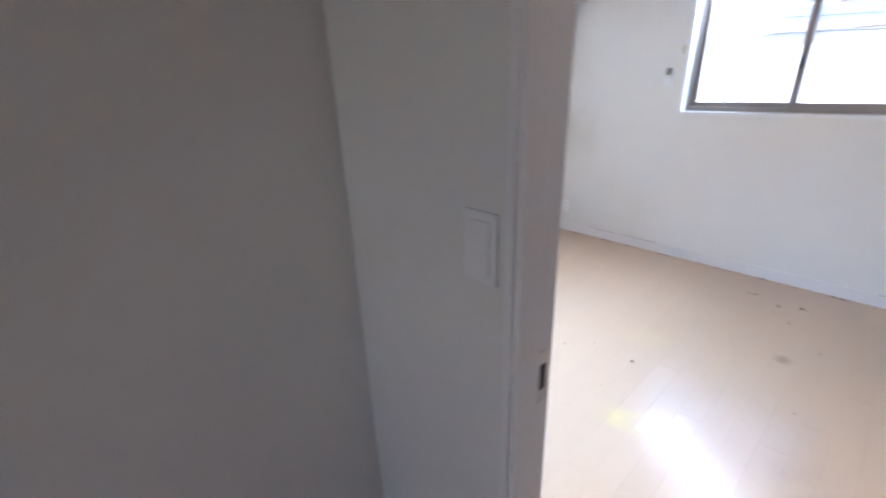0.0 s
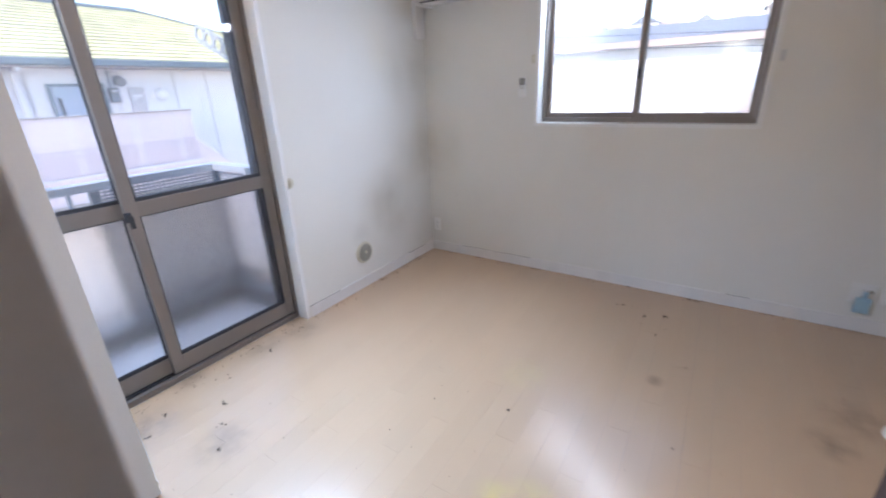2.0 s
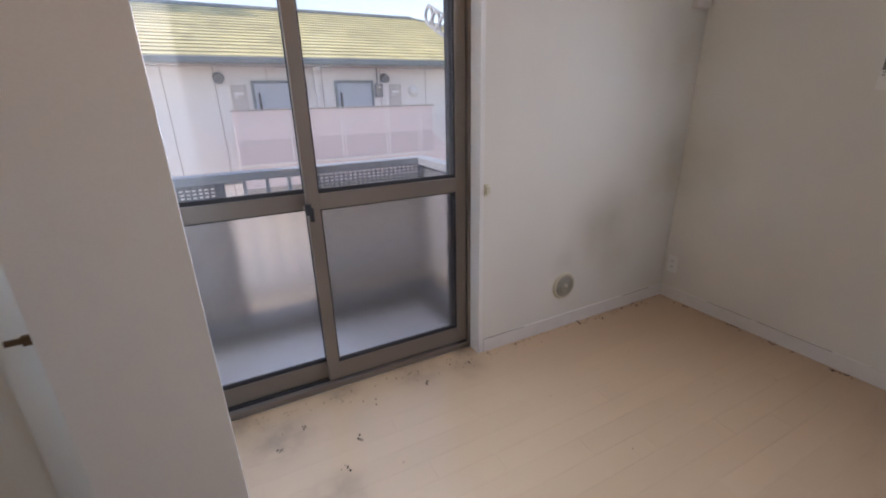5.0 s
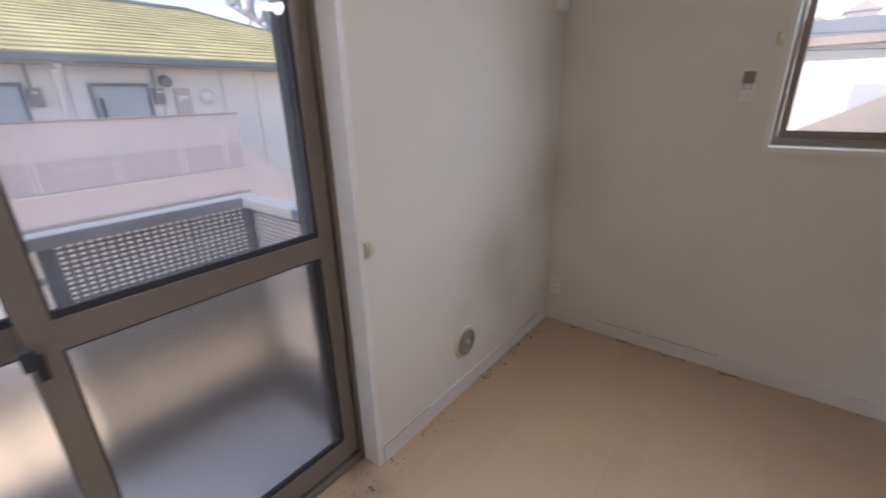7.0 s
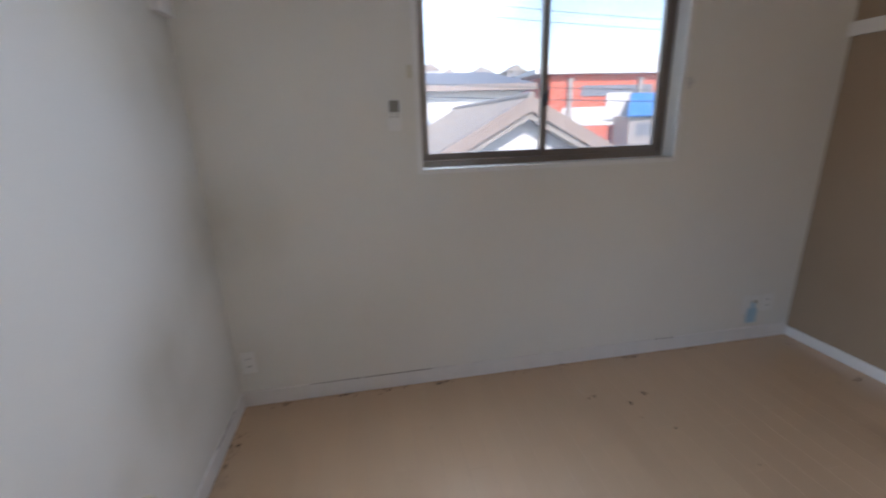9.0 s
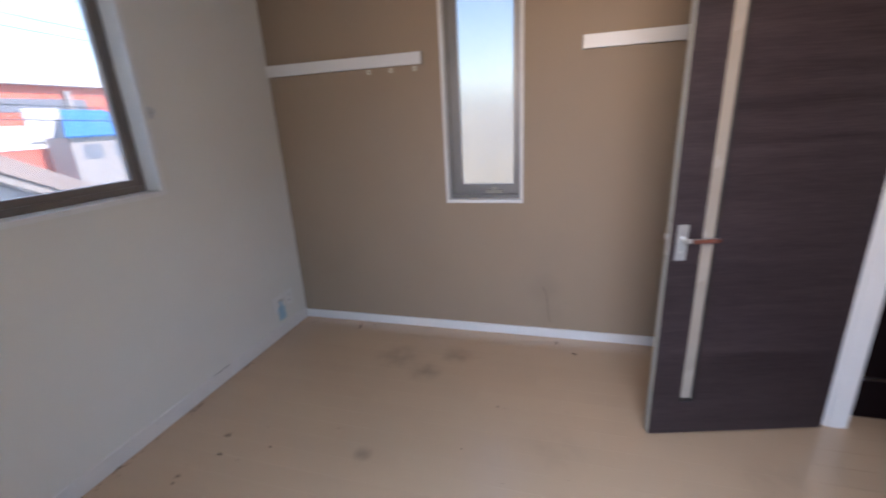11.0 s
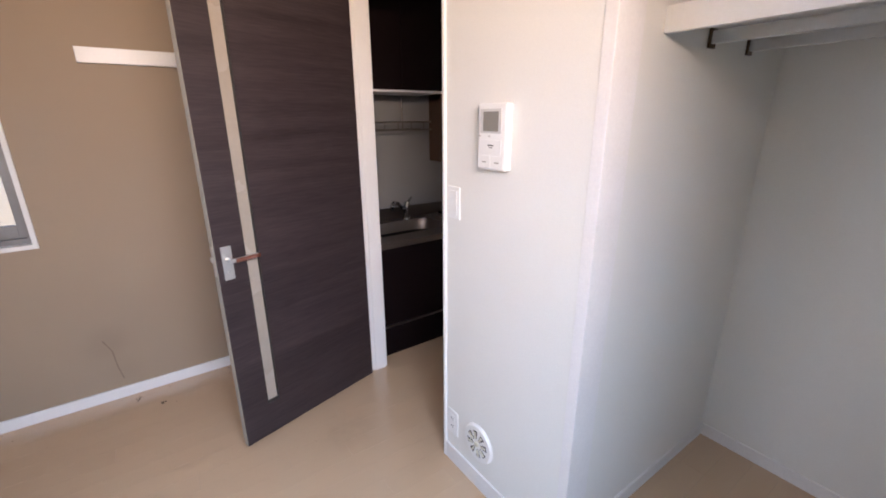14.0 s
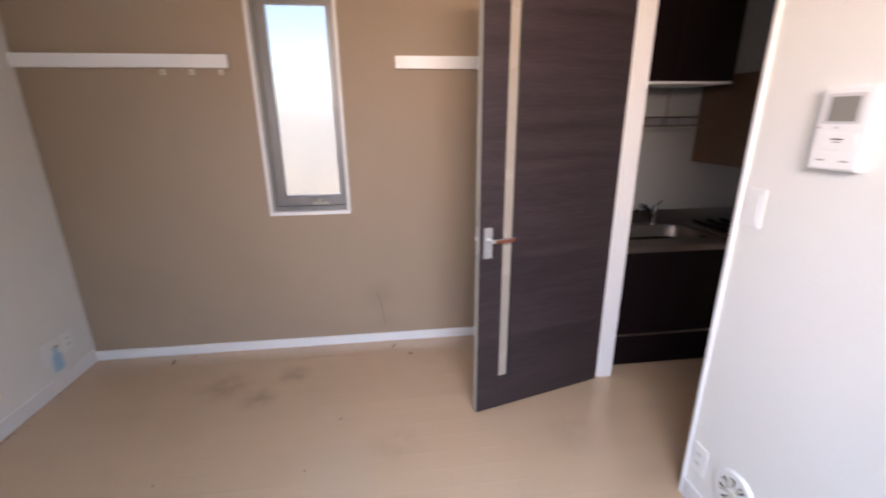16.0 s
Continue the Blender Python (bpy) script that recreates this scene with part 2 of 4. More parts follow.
M_GUTTER = material("gutter_grey", (0.16, 0.19, 0.20), 0.5, 0.06, 2, 30, 0.0)
M_EXTDOOR = material("blue_grey_door", (0.42, 0.47, 0.53), 0.5, 0.05, 2, 30, 0.0)
M_METER = material("dark_grey_plastic", (0.19, 0.195, 0.20), 0.5, 0.05, 5, 30, 0.0)
M_BEIGE = material("beige_panel", (0.36, 0.32, 0.29), 0.6, 0.05, 2, 30, 0.0)
M_HATCH = material("pale_taupe_hatch", (0.52, 0.48, 0.45), 0.6, 0.05, 2, 30, 0.0)
M_TAN = material("tan_metal_roof", (0.33, 0.29, 0.25), 0.6, 0.1, 1, 20, 0.05)
M_FASCIA = material("brown_fascia", (0.32, 0.245, 0.2), 0.6, 0.08, 1, 20, 0.05)
M_EXTWHITE = material("white_render", (0.72, 0.71, 0.69), 0.85, 0.04, 0.6, 20, 0.1)
M_RED = material("red_cladding", (0.66, 0.15, 0.085), 0.6, 0.1, 0.3, 6, 0.0)
M_ROOFBLUE = material("blue_sheet_roof", (0.03, 0.20, 0.52), 0.5, 0.08, 0.4, 6, 0.0)
M_SLATE = material("grey_roof", (0.16, 0.17, 0.195), 0.7, 0.1, 0.5, 8, 0.0, island=0.2)
M_GROUND = material("asphalt", (0.055, 0.055, 0.055), 0.9, 0.2, 0.3, 6, 0.1)
M_DRIVE = material("sandy_concrete", (0.70, 0.58, 0.41), 0.9, 0.1, 0.6, 20, 0.1)
M_CREAMROOF = material("cream_metal_roof", (0.66, 0.58, 0.41), 0.5, 0.06, 0.6, 20, 0.0)
M_HILL = material("far_trees", (0.10, 0.10, 0.075), 0.95, 0.35, 0.12, 1.2, 0.0)
M_WIRE = material("cable_black", (0.05, 0.06, 0.07), 0.6, 0.05, 3, 20, 0.0)

# ---- building helpers ----


def box(b, x0, x1, y0, y1, z0, z1, bevel=0.0):
    """Adds a box between two corners to the bmesh b, with its edges rounded by bevel."""
    lo, hi = Vector((min(x0, x1), min(y0, y1), min(z0, z1))), Vector((max(x0, x1), max(y0, y1), max(z0, z1)))
    made = bmesh.ops.create_cube(b, size=1, matrix=Matrix.LocRotScale((lo + hi) / 2, None, hi - lo))["verts"]
    if bevel:
        edges = list({e for v in made for e in v.link_edges})
        bmesh.ops.bevel(b, geom=edges, offset=bevel, segments=2, profile=0.6, affect="EDGES")
    return b


def tube(b, a, c, r, r2=None, n=16):
    """Adds a closed round bar from a to c."""
    a, c = Vector(a), Vector(c)
    m = Matrix.Translation((a + c) / 2) @ (c - a).to_track_quat("Z", "Y").to_matrix().to_4x4()
    bmesh.ops.create_cone(b, cap_ends=True, segments=n, radius1=r, radius2=r if r2 is None else r2, depth=(c - a).length, matrix=m)
    return b


def prism(b, points, a, c):
    """Adds a flat outline (corner points), pushed from offset a to offset c."""
    low = [b.verts.new(Vector(p) + Vector(a)) for p in points]
    top = [b.verts.new(Vector(p) + Vector(c)) for p in points]
    faces = [b.faces.new(low), b.faces.new(list(reversed(top)))]
    for i in range(len(points)):
        j = (i + 1) % len(points)
        faces.append(b.faces.new((low[j], low[i], top[i], top[j])))
    bmesh.ops.recalc_face_normals(b, faces=faces)
    return b


def B(*boxes, bevel=0.0):
    b = bmesh.new()
    for q in boxes:
        box(b, *q, bevel=bevel)
    return b


def mesh_from(name, b, mat, smooth=False):
    me = bpy.data.meshes.new(name)
    b.to_mesh(me)
    b.free()
    me.materials.append(mat)
    if smooth:
        for p in me.polygons:
            p.use_smooth = True
    return me


def part(name, b, mat, parent, label="", smooth=False):
    """Links a bmesh, whose numbers are in the parent's own space, as one mesh under a thing or a part."""
    ob = new(name, mesh_from(name, b, mat, smooth))
    ob.parent = parent
    return tagged(ob, label)


def thing(name, label, category, m=None, group="", kind=""):
    ob = new(name)
    ob.empty_display_size = 0.1
    if m:
        ob.matrix_world = m
    return tagged(ob, label, category, group, kind)


def solid(name, b, mat, label, category, kind="", group="", smooth=False):
    return tagged(new(name, mesh_from(name, b, mat, smooth)), label, category, group, kind)


def structure(name, b, mat, label="", category=""):
    return solid(name, b, mat, label or name.replace("_", " "), category or name.split("_")[0], "structure")


# ---- large structure ----
W, CEIL, YS, YB = 3.30, 2.40, -3.06, -3.165
floor = structure("floor", B((-0.01, 3.31, -5.7, 0.01, -0.2, -0.009)), M_SUB, "pale worn wooden plank floor with dirt and staining", "floor")
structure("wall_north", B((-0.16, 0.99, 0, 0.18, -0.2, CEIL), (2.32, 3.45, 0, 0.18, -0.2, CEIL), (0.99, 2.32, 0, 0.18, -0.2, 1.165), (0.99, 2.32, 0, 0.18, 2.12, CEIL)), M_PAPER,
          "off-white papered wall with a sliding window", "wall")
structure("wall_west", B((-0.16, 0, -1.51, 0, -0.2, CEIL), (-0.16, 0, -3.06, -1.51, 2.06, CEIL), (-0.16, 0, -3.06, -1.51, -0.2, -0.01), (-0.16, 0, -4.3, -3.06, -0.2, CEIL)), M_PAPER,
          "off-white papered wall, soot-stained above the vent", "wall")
structure("wall_east", B((W, 3.45, -1.205, 0, -0.2, CEIL), (W, 3.45, -3.06, -1.655, -0.2, CEIL), (W, 3.45, -1.655, -1.205, -0.2, 0.925), (W, 3.45, -1.655, -1.205, 2.14, CEIL)), M_BROWN,
          "taupe papered accent wall with a slit window", "wall")
structure("wall_south", B((1.2725, 1.889, YB, YS, -0.2, CEIL), (1.889, 2.733, YB, YS, 2.09, CEIL), (2.733, 3.45, YB, YS, -0.2, CEIL), (0, 0.475, YB, YS, -0.2, CEIL), (0.475, 1.255, YB, YS, 2.2, CEIL)), M_PAPER,
          "off-white papered wall beside the doorway and closet", "wall")
structure("wall_closet_east", B((1.272, 1.42, -4.3, YB, -0.2, CEIL)), M_PAPER, "off-white closet side wall", "wall")
structure("wall_closet_west", B((0.33, 0.475, -4.16, YB, -0.2, CEIL)), M_PAPER, "off-white closet side wall", "wall")
structure("wall_closet_back", B((0.0, 1.272, -4.3, -4.16, -0.2, CEIL)), M_PAPER, "off-white closet back wall", "wall")
structure("wall_kitchen_west", B((1.30, 1.42, -5.6, -4.3, -0.2, CEIL)), M_PAPER, "off-white corridor wall", "wall")
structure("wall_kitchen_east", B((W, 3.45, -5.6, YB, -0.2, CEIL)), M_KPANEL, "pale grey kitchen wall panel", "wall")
# End wall is out of view; its gap is added to light the corridor.
structure("wall_kitchen_south", B((1.30, 1.95, -5.75, -5.6, -0.2, CEIL), (2.24, 3.45, -5.75, -5.6, -0.2, CEIL), (1.95, 2.24, -5.75, -5.6, -0.2, 0), (1.95, 2.24, -5.75, -5.6, 2.05, CEIL)), M_PAPER, "off-white unseen corridor end wall with an added gap for light", "wall")
structure("ceiling", B((-0.16, 3.45, -5.75, 0.18, CEIL, CEIL + 0.12)), M_CEIL, "white papered ceiling", "ceiling")
# the outer shell of the building below and above the flat
structure("facade_lower", B((-0.2, 3.49, -5.8, 0.21, -3.0, -0.21)), M_STUCCO, "cream rendered outer wall of the storey below", "facade")
structure("roof_slab", B((-0.6, 3.9, -6.2, 0.6, CEIL + 0.125, CEIL + 0.3)), M_STUCCO, "flat roof edge", "roof")


# Out-of-view floor, parapet and roof, added to hold back direct sun.
structure("gallery", B((0.5, 3.49, -7.2, -5.82, -0.4, -0.2), (0.5, 3.49, -7.3, -7.2, -0.4, 1.0), (0.5, 3.49, -7.3, -6.21, CEIL + 0.1, CEIL + 0.3)), M_STUCCO, "unseen slabs added to keep sun off the corridor gap", "gallery")

# baseboards
structure("baseboard_north", B((0.008, W - 0.012, -0.007, 0, 0, 0.083)), M_BASE, "scuffed off-white baseboard", "baseboard")
structure("baseboard_west", B((0, 0.007, -1.50, -0.008, 0, 0.083)), M_BASE, "scuffed off-white baseboard", "baseboard")
structure("baseboard_east", B((W - 0.011, W, YS + 0.001, -0.001, 0, 0.062), bevel=0.002), M_WHITE, "clean white baseboard on the taupe wall", "baseboard")
structure("baseboard_south", B((1.274, 1.888, YS, YS + 0.007, 0, 0.08)), M_BASE, "off-white baseboard", "baseboard")
structure("baseboard_closet", B((1.265, 1.272, -4.16, YB, 0, 0.06), (0.475, 1.264, -4.16, -4.153, 0, 0.06), (0.475, 0.482, -4.152, YB, 0, 0.06)), M_BASE, "closet baseboard", "baseboard")
b = bmesh.new()
for x0, x1 in ((0.34, 0.60), (0.63, 0.985), (2.35, 2.48)):
    box(b, x0, x1, -0.0085, -0.006, 0.0824, 0.0840)
for y0, y1 in ((-0.40, -0.14), (-1.5, -1.22)):
    box(b, 0.006, 0.0085, y0, y1, 0.0824, 0.0840)
structure("baseboard_crack", b, M_DEBRIS, "dark open joint along the baseboard top", "trim")

# ---- north window ----
win = thing("window_1", "two-pane sliding window in bronze aluminium frame, closed", "window", kind="structure")
part("window_frame", B((0.992, 1.008, 0.085, 0.172, 1.167, 2.118), (2.302, 2.318, 0.085, 0.172, 1.167, 2.118), (1.008, 2.302, 0.085, 0.172, 1.167, 1.195), (1.008, 2.302, 0.085, 0.172, 2.09, 2.118)), M_ALU, win)


def sash(parent, x0, x1, y, z0, z1, stile=0.03, rail=0.035):
    s = part("sash", B((x0, x0 + stile, y, y + 0.028, z0, z1), (x1 - stile, x1, y, y + 0.028, z0, z1),
                       (x0 + stile, x1 - stile, y, y + 0.028, z0, z0 + rail), (x0 + stile, x1 - stile, y, y + 0.028, z1 - rail, z1), bevel=0.002), M_ALU, parent)
    p = part("pane", B((x0 + stile - 0.004, x1 - stile + 0.004, y + 0.012, y + 0.017, z0 + rail - 0.004, z1 - rail + 0.004)), M_HAZY, s, "clear glass pane with a pale veil")
    p.visible_shadow = False
    return s


right_sash = sash(win, 1.62, 2.300, 0.097, 1.192, 2.092)
left_sash = sash(win, 1.010, 1.660, 0.131, 1.192, 2.092)
lock = part("crescent_lock", B((1.628, 1.646, 0.079, 0.096, 1.44, 1.50), (1.634, 1.641, 0.057, 0.081, 1.462, 1.515), bevel=0.003), M_ALUD, win, "dark crescent lock")
part("casing", B((0.965, 0.989, -0.010, 0.084, 1.145, 2.14), (2.321, 2.345, -0.010, 0.084, 1.145, 2.14), (0.989, 2.321, -0.010, 0.084, 1.142, 1.164), (0.989, 2.321, -0.010, 0.084, 2.121, 2.142)), M_WHITE, win, "white wooden window casing")

# curtain-tieback hooks beside the window and the balcony door
def tieback(name, m, mat):
    t = thing(name, "small curtain tieback hook on the wall", "wall hook", m, group="curtain tieback hooks")
    part("plate", B((-0.012, 0.012, -0.008, 0, -0.028, 0.028), bevel=0.003), mat, t)
    b = tube(bmesh.new(), (0, -0.005, 0.0), (0, -0.03, -0.004), 0.005)
    tube(b, (0, -0.03, -0.006), (0, -0.03, 0.016), 0.006)
    part("peg", b, mat, t)
    return t


tieback("tieback_hook", pose(0.945, 0, 1.60), M_IVORY)
tieback("tieback_hook", pose(2.365, 0, 1.53), M_SATIN)
t = thing("tieback_clip", "aged beige curtain tieback clip at the door reveal", "wall hook", pose(0.0, -1.497, 0.925, 0, 0, 90), group="curtain tieback hooks")
part("plate", B((-0.013, 0.013, -0.010, 0, -0.03, 0.03), bevel=0.004), M_IVORY, t)
part("tongue", B((-0.006, 0.016, -0.020, -0.0105, -0.016, 0.018), bevel=0.003), M_IVORY, t)

# ---- balcony door ----
bd = thing("door_1", "sliding glass balcony door, frosted below and clear above, closed", "balcony door", kind="structure")
YR, YL = -1.512, -3.045
part("door_frame", B((-0.158, -0.085, YR - 0.036, YR - 0.002, 0.0, 2.055), (-0.158, -0.085, YL - 0.012, YL + 0.024, 0.0, 2.055),
                     (-0.158, -0.085, YL + 0.024, YR - 0.036, 2.02, 2.055), (-0.158, -0.085, YL + 0.024, YR - 0.036, 0.0, 0.032)), M_ALU, bd)
part("outer_frame", B((-0.20, -0.159, YR - 0.098, YR - 0.002, 0.0, 2.055), (-0.20, -0.159, YL - 0.012, YL + 0.05, 0.0, 2.055), (-0.20, -0.159, YL + 0.05, YR - 0.098, 0.0, 0.04), (-0.20, -0.159, YL + 0.05, YR - 0.098, 2.015, 2.055)), M_ALUD, bd, "dark outer screen track")
part("door_reveal", B((-0.084, 0.004, YR - 0.022, YR + 0.003, -0.004, 2.058), bevel=0.002), M_WHITE, bd, "white wooden reveal board")
part("threshold", B((-0.083, 0.0, YL + 0.02, YR - 0.024, -0.012, -0.001)), M_PLANK, bd, "worn dirty threshold board")
part("track", B((-0.118, -0.112, YL + 0.024, YR - 0.036, 0.032, 0.044), (-0.15, -0.144, YL + 0.024, YR - 0.036, 0.032, 0.044)), M_ALUD, bd)


def big_sash(parent, y0, y1, x):
    s = part("sash", B((x - 0.03, x, y0, y0 + 0.054, 0.045, 2.018), (x - 0.03, x, y1 - 0.056, y1, 0.045, 2.018),
                       (x - 0.03, x, y0 + 0.054, y1 - 0.056, 0.045, 0.135), (x - 0.03, x, y0 + 0.054, y1 - 0.056, 0.912, 0.982), (x - 0.03, x, y0 + 0.054, y1 - 0.056, 1.965, 2.018), bevel=0.002), M_ALU, parent)
    part("gasket", B(*[q for z0, z1 in ((0.135, 0.912), (0.982, 1.965)) for q in (
        (x - 0.022, x - 0.006, y0 + 0.054, y0 + 0.060, z0, z1), (x - 0.022, x - 0.006, y1 - 0.062, y1 - 0.056, z0, z1),
        (x - 0.022, x - 0.006, y0 + 0.060, y1 - 0.062, z0, z0 + 0.018), (x - 0.022, x - 0.006, y0 + 0.060, y1 - 0.062, z1 - 0.006, z1))]), M_ALUD, s)
    for z0, z1, mat, lab in ((0.133, 0.914, M_FROST, "frosted lower glass"), (0.98, 1.967, M_GLASS, "clear upper glass")):
        p = part("pane", B((x - 0.017, x - 0.012, y0 + 0.052, y1 - 0.054, z0, z1)), mat, s, lab)
        p.visible_shadow = False
    return s


big_sash(bd, -2.335, -1.555, -0.096)
big_sash(bd, -3.02, -2.275, -0.128)
part("crescent_lock", B((-0.096, -0.080, -2.33, -2.312, 0.865, 0.925), (-0.088, -0.068, -2.348, -2.322, 0.90, 0.945), bevel=0.003), M_ALUD, bd, "worn dark crescent lock")

# ---- slit window ----
sw = thing("window_2", "narrow frosted slit window with white casing, closed", "window", kind="structure")
part("casing", B((W - 0.012, W + 0.03, -1.208, -1.188, 0.908, 2.16), (W - 0.012, W + 0.03, -1.672, -1.652, 0.908, 2.16), (W - 0.012, W + 0.03, -1.652, -1.208, 0.908, 0.930), (W - 0.012, W + 0.03, -1.652, -1.208, 2.136, 2.16), bevel=0.002), M_WHITE, sw, "white wooden casing")
part("window_frame", B((W + 0.032, W + 0.1, -1.225, -1.206, 0.927, 2.138), (W + 0.032, W + 0.1, -1.654, -1.635, 0.927, 2.138), (W + 0.032, W + 0.1, -1.635, -1.225, 0.927, 0.955), (W + 0.032, W + 0.1, -1.635, -1.225, 2.11, 2.138)), M_SLITALU, sw, "grey aluminium frame")
ss = part("sash", B((W + 0.045, W + 0.08, -1.283, -1.226, 0.957, 2.108), (W + 0.045, W + 0.08, -1.634, -1.608, 0.957, 2.108), (W + 0.045, W + 0.08, -1.608, -1.283, 0.957, 1.018), (W + 0.045, W + 0.08, -1.608, -1.283, 2.075, 2.108), bevel=0.002), M_SLITALU, sw)
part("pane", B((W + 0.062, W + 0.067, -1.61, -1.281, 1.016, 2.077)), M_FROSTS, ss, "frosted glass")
part("latch", B((W + 0.02, W + 0.045, -1.54, -1.44, 0.962, 0.985), (W + 0.005, W + 0.03, -1.505, -1.475, 0.975, 1.005), bevel=0.004), M_GREYP, sw, "grey cam latch")

# ---- doorway and leaf ----
dw = thing("doorway", "white door frame of the room entrance", "door frame", kind="structure")
part("jamb", B((1.889, 1.903, YB - 0.010, YS + 0.010, 0, 2.09), bevel=0.003), M_WHITE, dw)
part("jamb", B((2.700, 2.734, YB - 0.016, YS + 0.012, 0, 2.09), bevel=0.003), M_WHITE, dw)
part("head", B((1.903, 2.700, YB - 0.016, YS + 0.012, 2.05, 2.09), bevel=0.003), M_WHITE, dw)
part("stop", B((1.903, 1.911, -3.165, -3.100, 0, 2.05), bevel=0.002), M_WHITE, dw)
part("stop", B((2.692, 2.700, -3.165, -3.100, 0, 2.05), bevel=0.002), M_WHITE, dw)
part("strike_plate", B((1.9015, 1.9045, -3.096, -3.060, 0.87, 0.985)), M_SATIN, dw, "steel strike plate")
part("strike_slot", B((1.903, 1.9055, -3.086, -3.070, 0.90, 0.955)), M_BLACK, dw)
HINGE = Vector((2.703, -3.058, 0))
TURN = math.degrees(math.atan2(0.755, -0.205))
leaf = thing("door_2", "dark wood-grain room door with a glass slit, standing open", "door", pose(*HINGE, 0, 0, TURN), kind="structure")
LW, TH = 0.778, 0.036
G0, G1, GZ0, GZ1 = LW - 0.176, LW - 0.126, 0.19, 1.93
# along the leaf x runs from the hinge to the free edge; y is its thickness
part("panel", B((0.004, G0 - 0.005, 0, TH, 0.012, 2.035), (G1 + 0.005, LW, 0, TH, 0.012, 2.035), (G0 - 0.005, G1 + 0.005, 0, TH, 0.012, GZ0 - 0.012), (G0 - 0.005, G1 + 0.005, 0, TH, GZ1 + 0.012, 2.035)), M_LEAF, leaf)
part("bead", B((G0 - 0.005, G0, 0.004, TH - 0.004, GZ0 - 0.012, GZ1 + 0.012), (G1, G1 + 0.005, 0.004, TH - 0.004, GZ0 - 0.012, GZ1 + 0.012), (G0, G1, 0.004, TH - 0.004, GZ0 - 0.012, GZ0), (G0, G1, 0.004, TH - 0.004, GZ1, GZ1 + 0.012)), M_BLACK, leaf, "dark glazing bead")
part("glass_strip", B((G0, G1, 0.012, 0.024, GZ0, GZ1)), M_FILM, leaf, "beige translucent glass strip")
part("edge_strip", B((LW, LW + 0.0015, 0.001, TH - 0.001, 0.012, 2.035)), M_GREYP, leaf, "grey edge band")
part("latch_bolt", B((LW + 0.001, LW + 0.012, 0.012, 0.024, 0.935, 0.955), (LW + 0.0015, LW + 0.003, 0.008, 0.028, 0.87, 1.0)), M_SATIN, leaf, "steel latch bolt")
for s, y in ((-1, 0.0), (1, TH)):
    q = part("handle_plate", B((LW - 0.064, LW - 0.022, y, y + s * 0.007, 0.85, 0.995), bevel=0.002), M_SATIN, leaf, "brushed nickel back plate")
    b = tube(bmesh.new(), (LW - 0.043, y + s * 0.006, 0.94), (LW - 0.043, y + s * 0.04, 0.94), 0.0095)
    box(b, LW - 0.16, LW - 0.034, y + s * 0.038, y + s * 0.049, 0.932, 0.947, bevel=0.003)
    lever = part("lever", b, M_SATIN, leaf, "nickel lever handle")
    part("grip", box(bmesh.new(), LW - 0.162, LW - 0.058, y + s * 0.0492, y + s * 0.056, 0.931, 0.948, bevel=0.003), M_REDWOOD, lever, "dark reddish wooden grip")
    part("thumb_turn", tube(bmesh.new(), (LW - 0.043, y + s * 0.006, 0.88), (LW - 0.043, y + s * 0.014, 0.88), 0.010, 0.008, 18), M_SATIN, leaf)
for z in (0.22, 1.02, 1.82):
    part("hinge", tube(bmesh.new(), (-0.004, -0.006, z - 0.05), (-0.004, -0.006, z + 0.05), 0.007), M_SATIN, leaf, "steel hinge")

# ---- fittings on the walls ----
def rail(y0, y1, label):
    t = thing("picture_rail", label, "wall rail", group="wall rails")
    part("board", B((W - 0.026, W - 0.001, y0, y1, 1.744, 1.812), bevel=0.002), M_WHITE, t)
    part("end_cap", B((W - 0.0265, W - 0.001, y0 - 0.004, y0 - 0.0005, 1.743, 1.813)), M_BEIGE, t, "darker end cap")
    part("end_cap", B((W - 0.0265, W - 0.001, y1 + 0.0005, y1 + 0.0025, 1.743, 1.813)), M_WHITE, t)
    return t


rail(-1.075, -0.003, "white wooden wall rail on the taupe wall")
rail(YS + 0.004, -1.985, "white wooden wall rail behind the door")
for y in (-0.727, -0.875, -1.027):
    t = thing("coat_peg", "small pale coat peg under the wall rail", "wall hook", pose(W, y, 1.722), group="coat pegs")
    part("base", B((-0.006, 0, -0.012, 0.012, -0.012, 0.016), bevel=0.002), M_IVORY, t)
    part("hook", tube(tube(bmesh.new(), (-0.005, 0, 0), (-0.028, 0, -0.006), 0.004), (-0.028, 0, -0.008), (-0.028, 0, 0.008), 0.005), M_IVORY, t)


def outlet(name, m, label, w=0.07, h=0.12, rocker=False):
    t = thing(name, label, "switch" if rocker else "outlet", m)
    part("plate", B((-w / 2, w / 2, -0.005, 0, -h / 2, h / 2), bevel=0.002), M_PLASTIC, t)
    if rocker:
        part("rocker", B((-0.021, 0.021, -0.0075, -0.005, -0.045, 0.045), bevel=0.001), M_PLASTIC, t)
    else:
        part("insert", B((-0.017, 0.017, -0.0065, -0.005, -0.04, 0.04), bevel=0.0007), M_PLASTIC, t)
        for z in (-0.02, 0.02):
            for sx in (-0.006, 0.006):
                part("slot", B((sx - 0.0015, sx + 0.0015, -0.0072, -0.006, z - 0.004, z + 0.005)), M_BLACK, t)
    return t


b = bmesh.new()
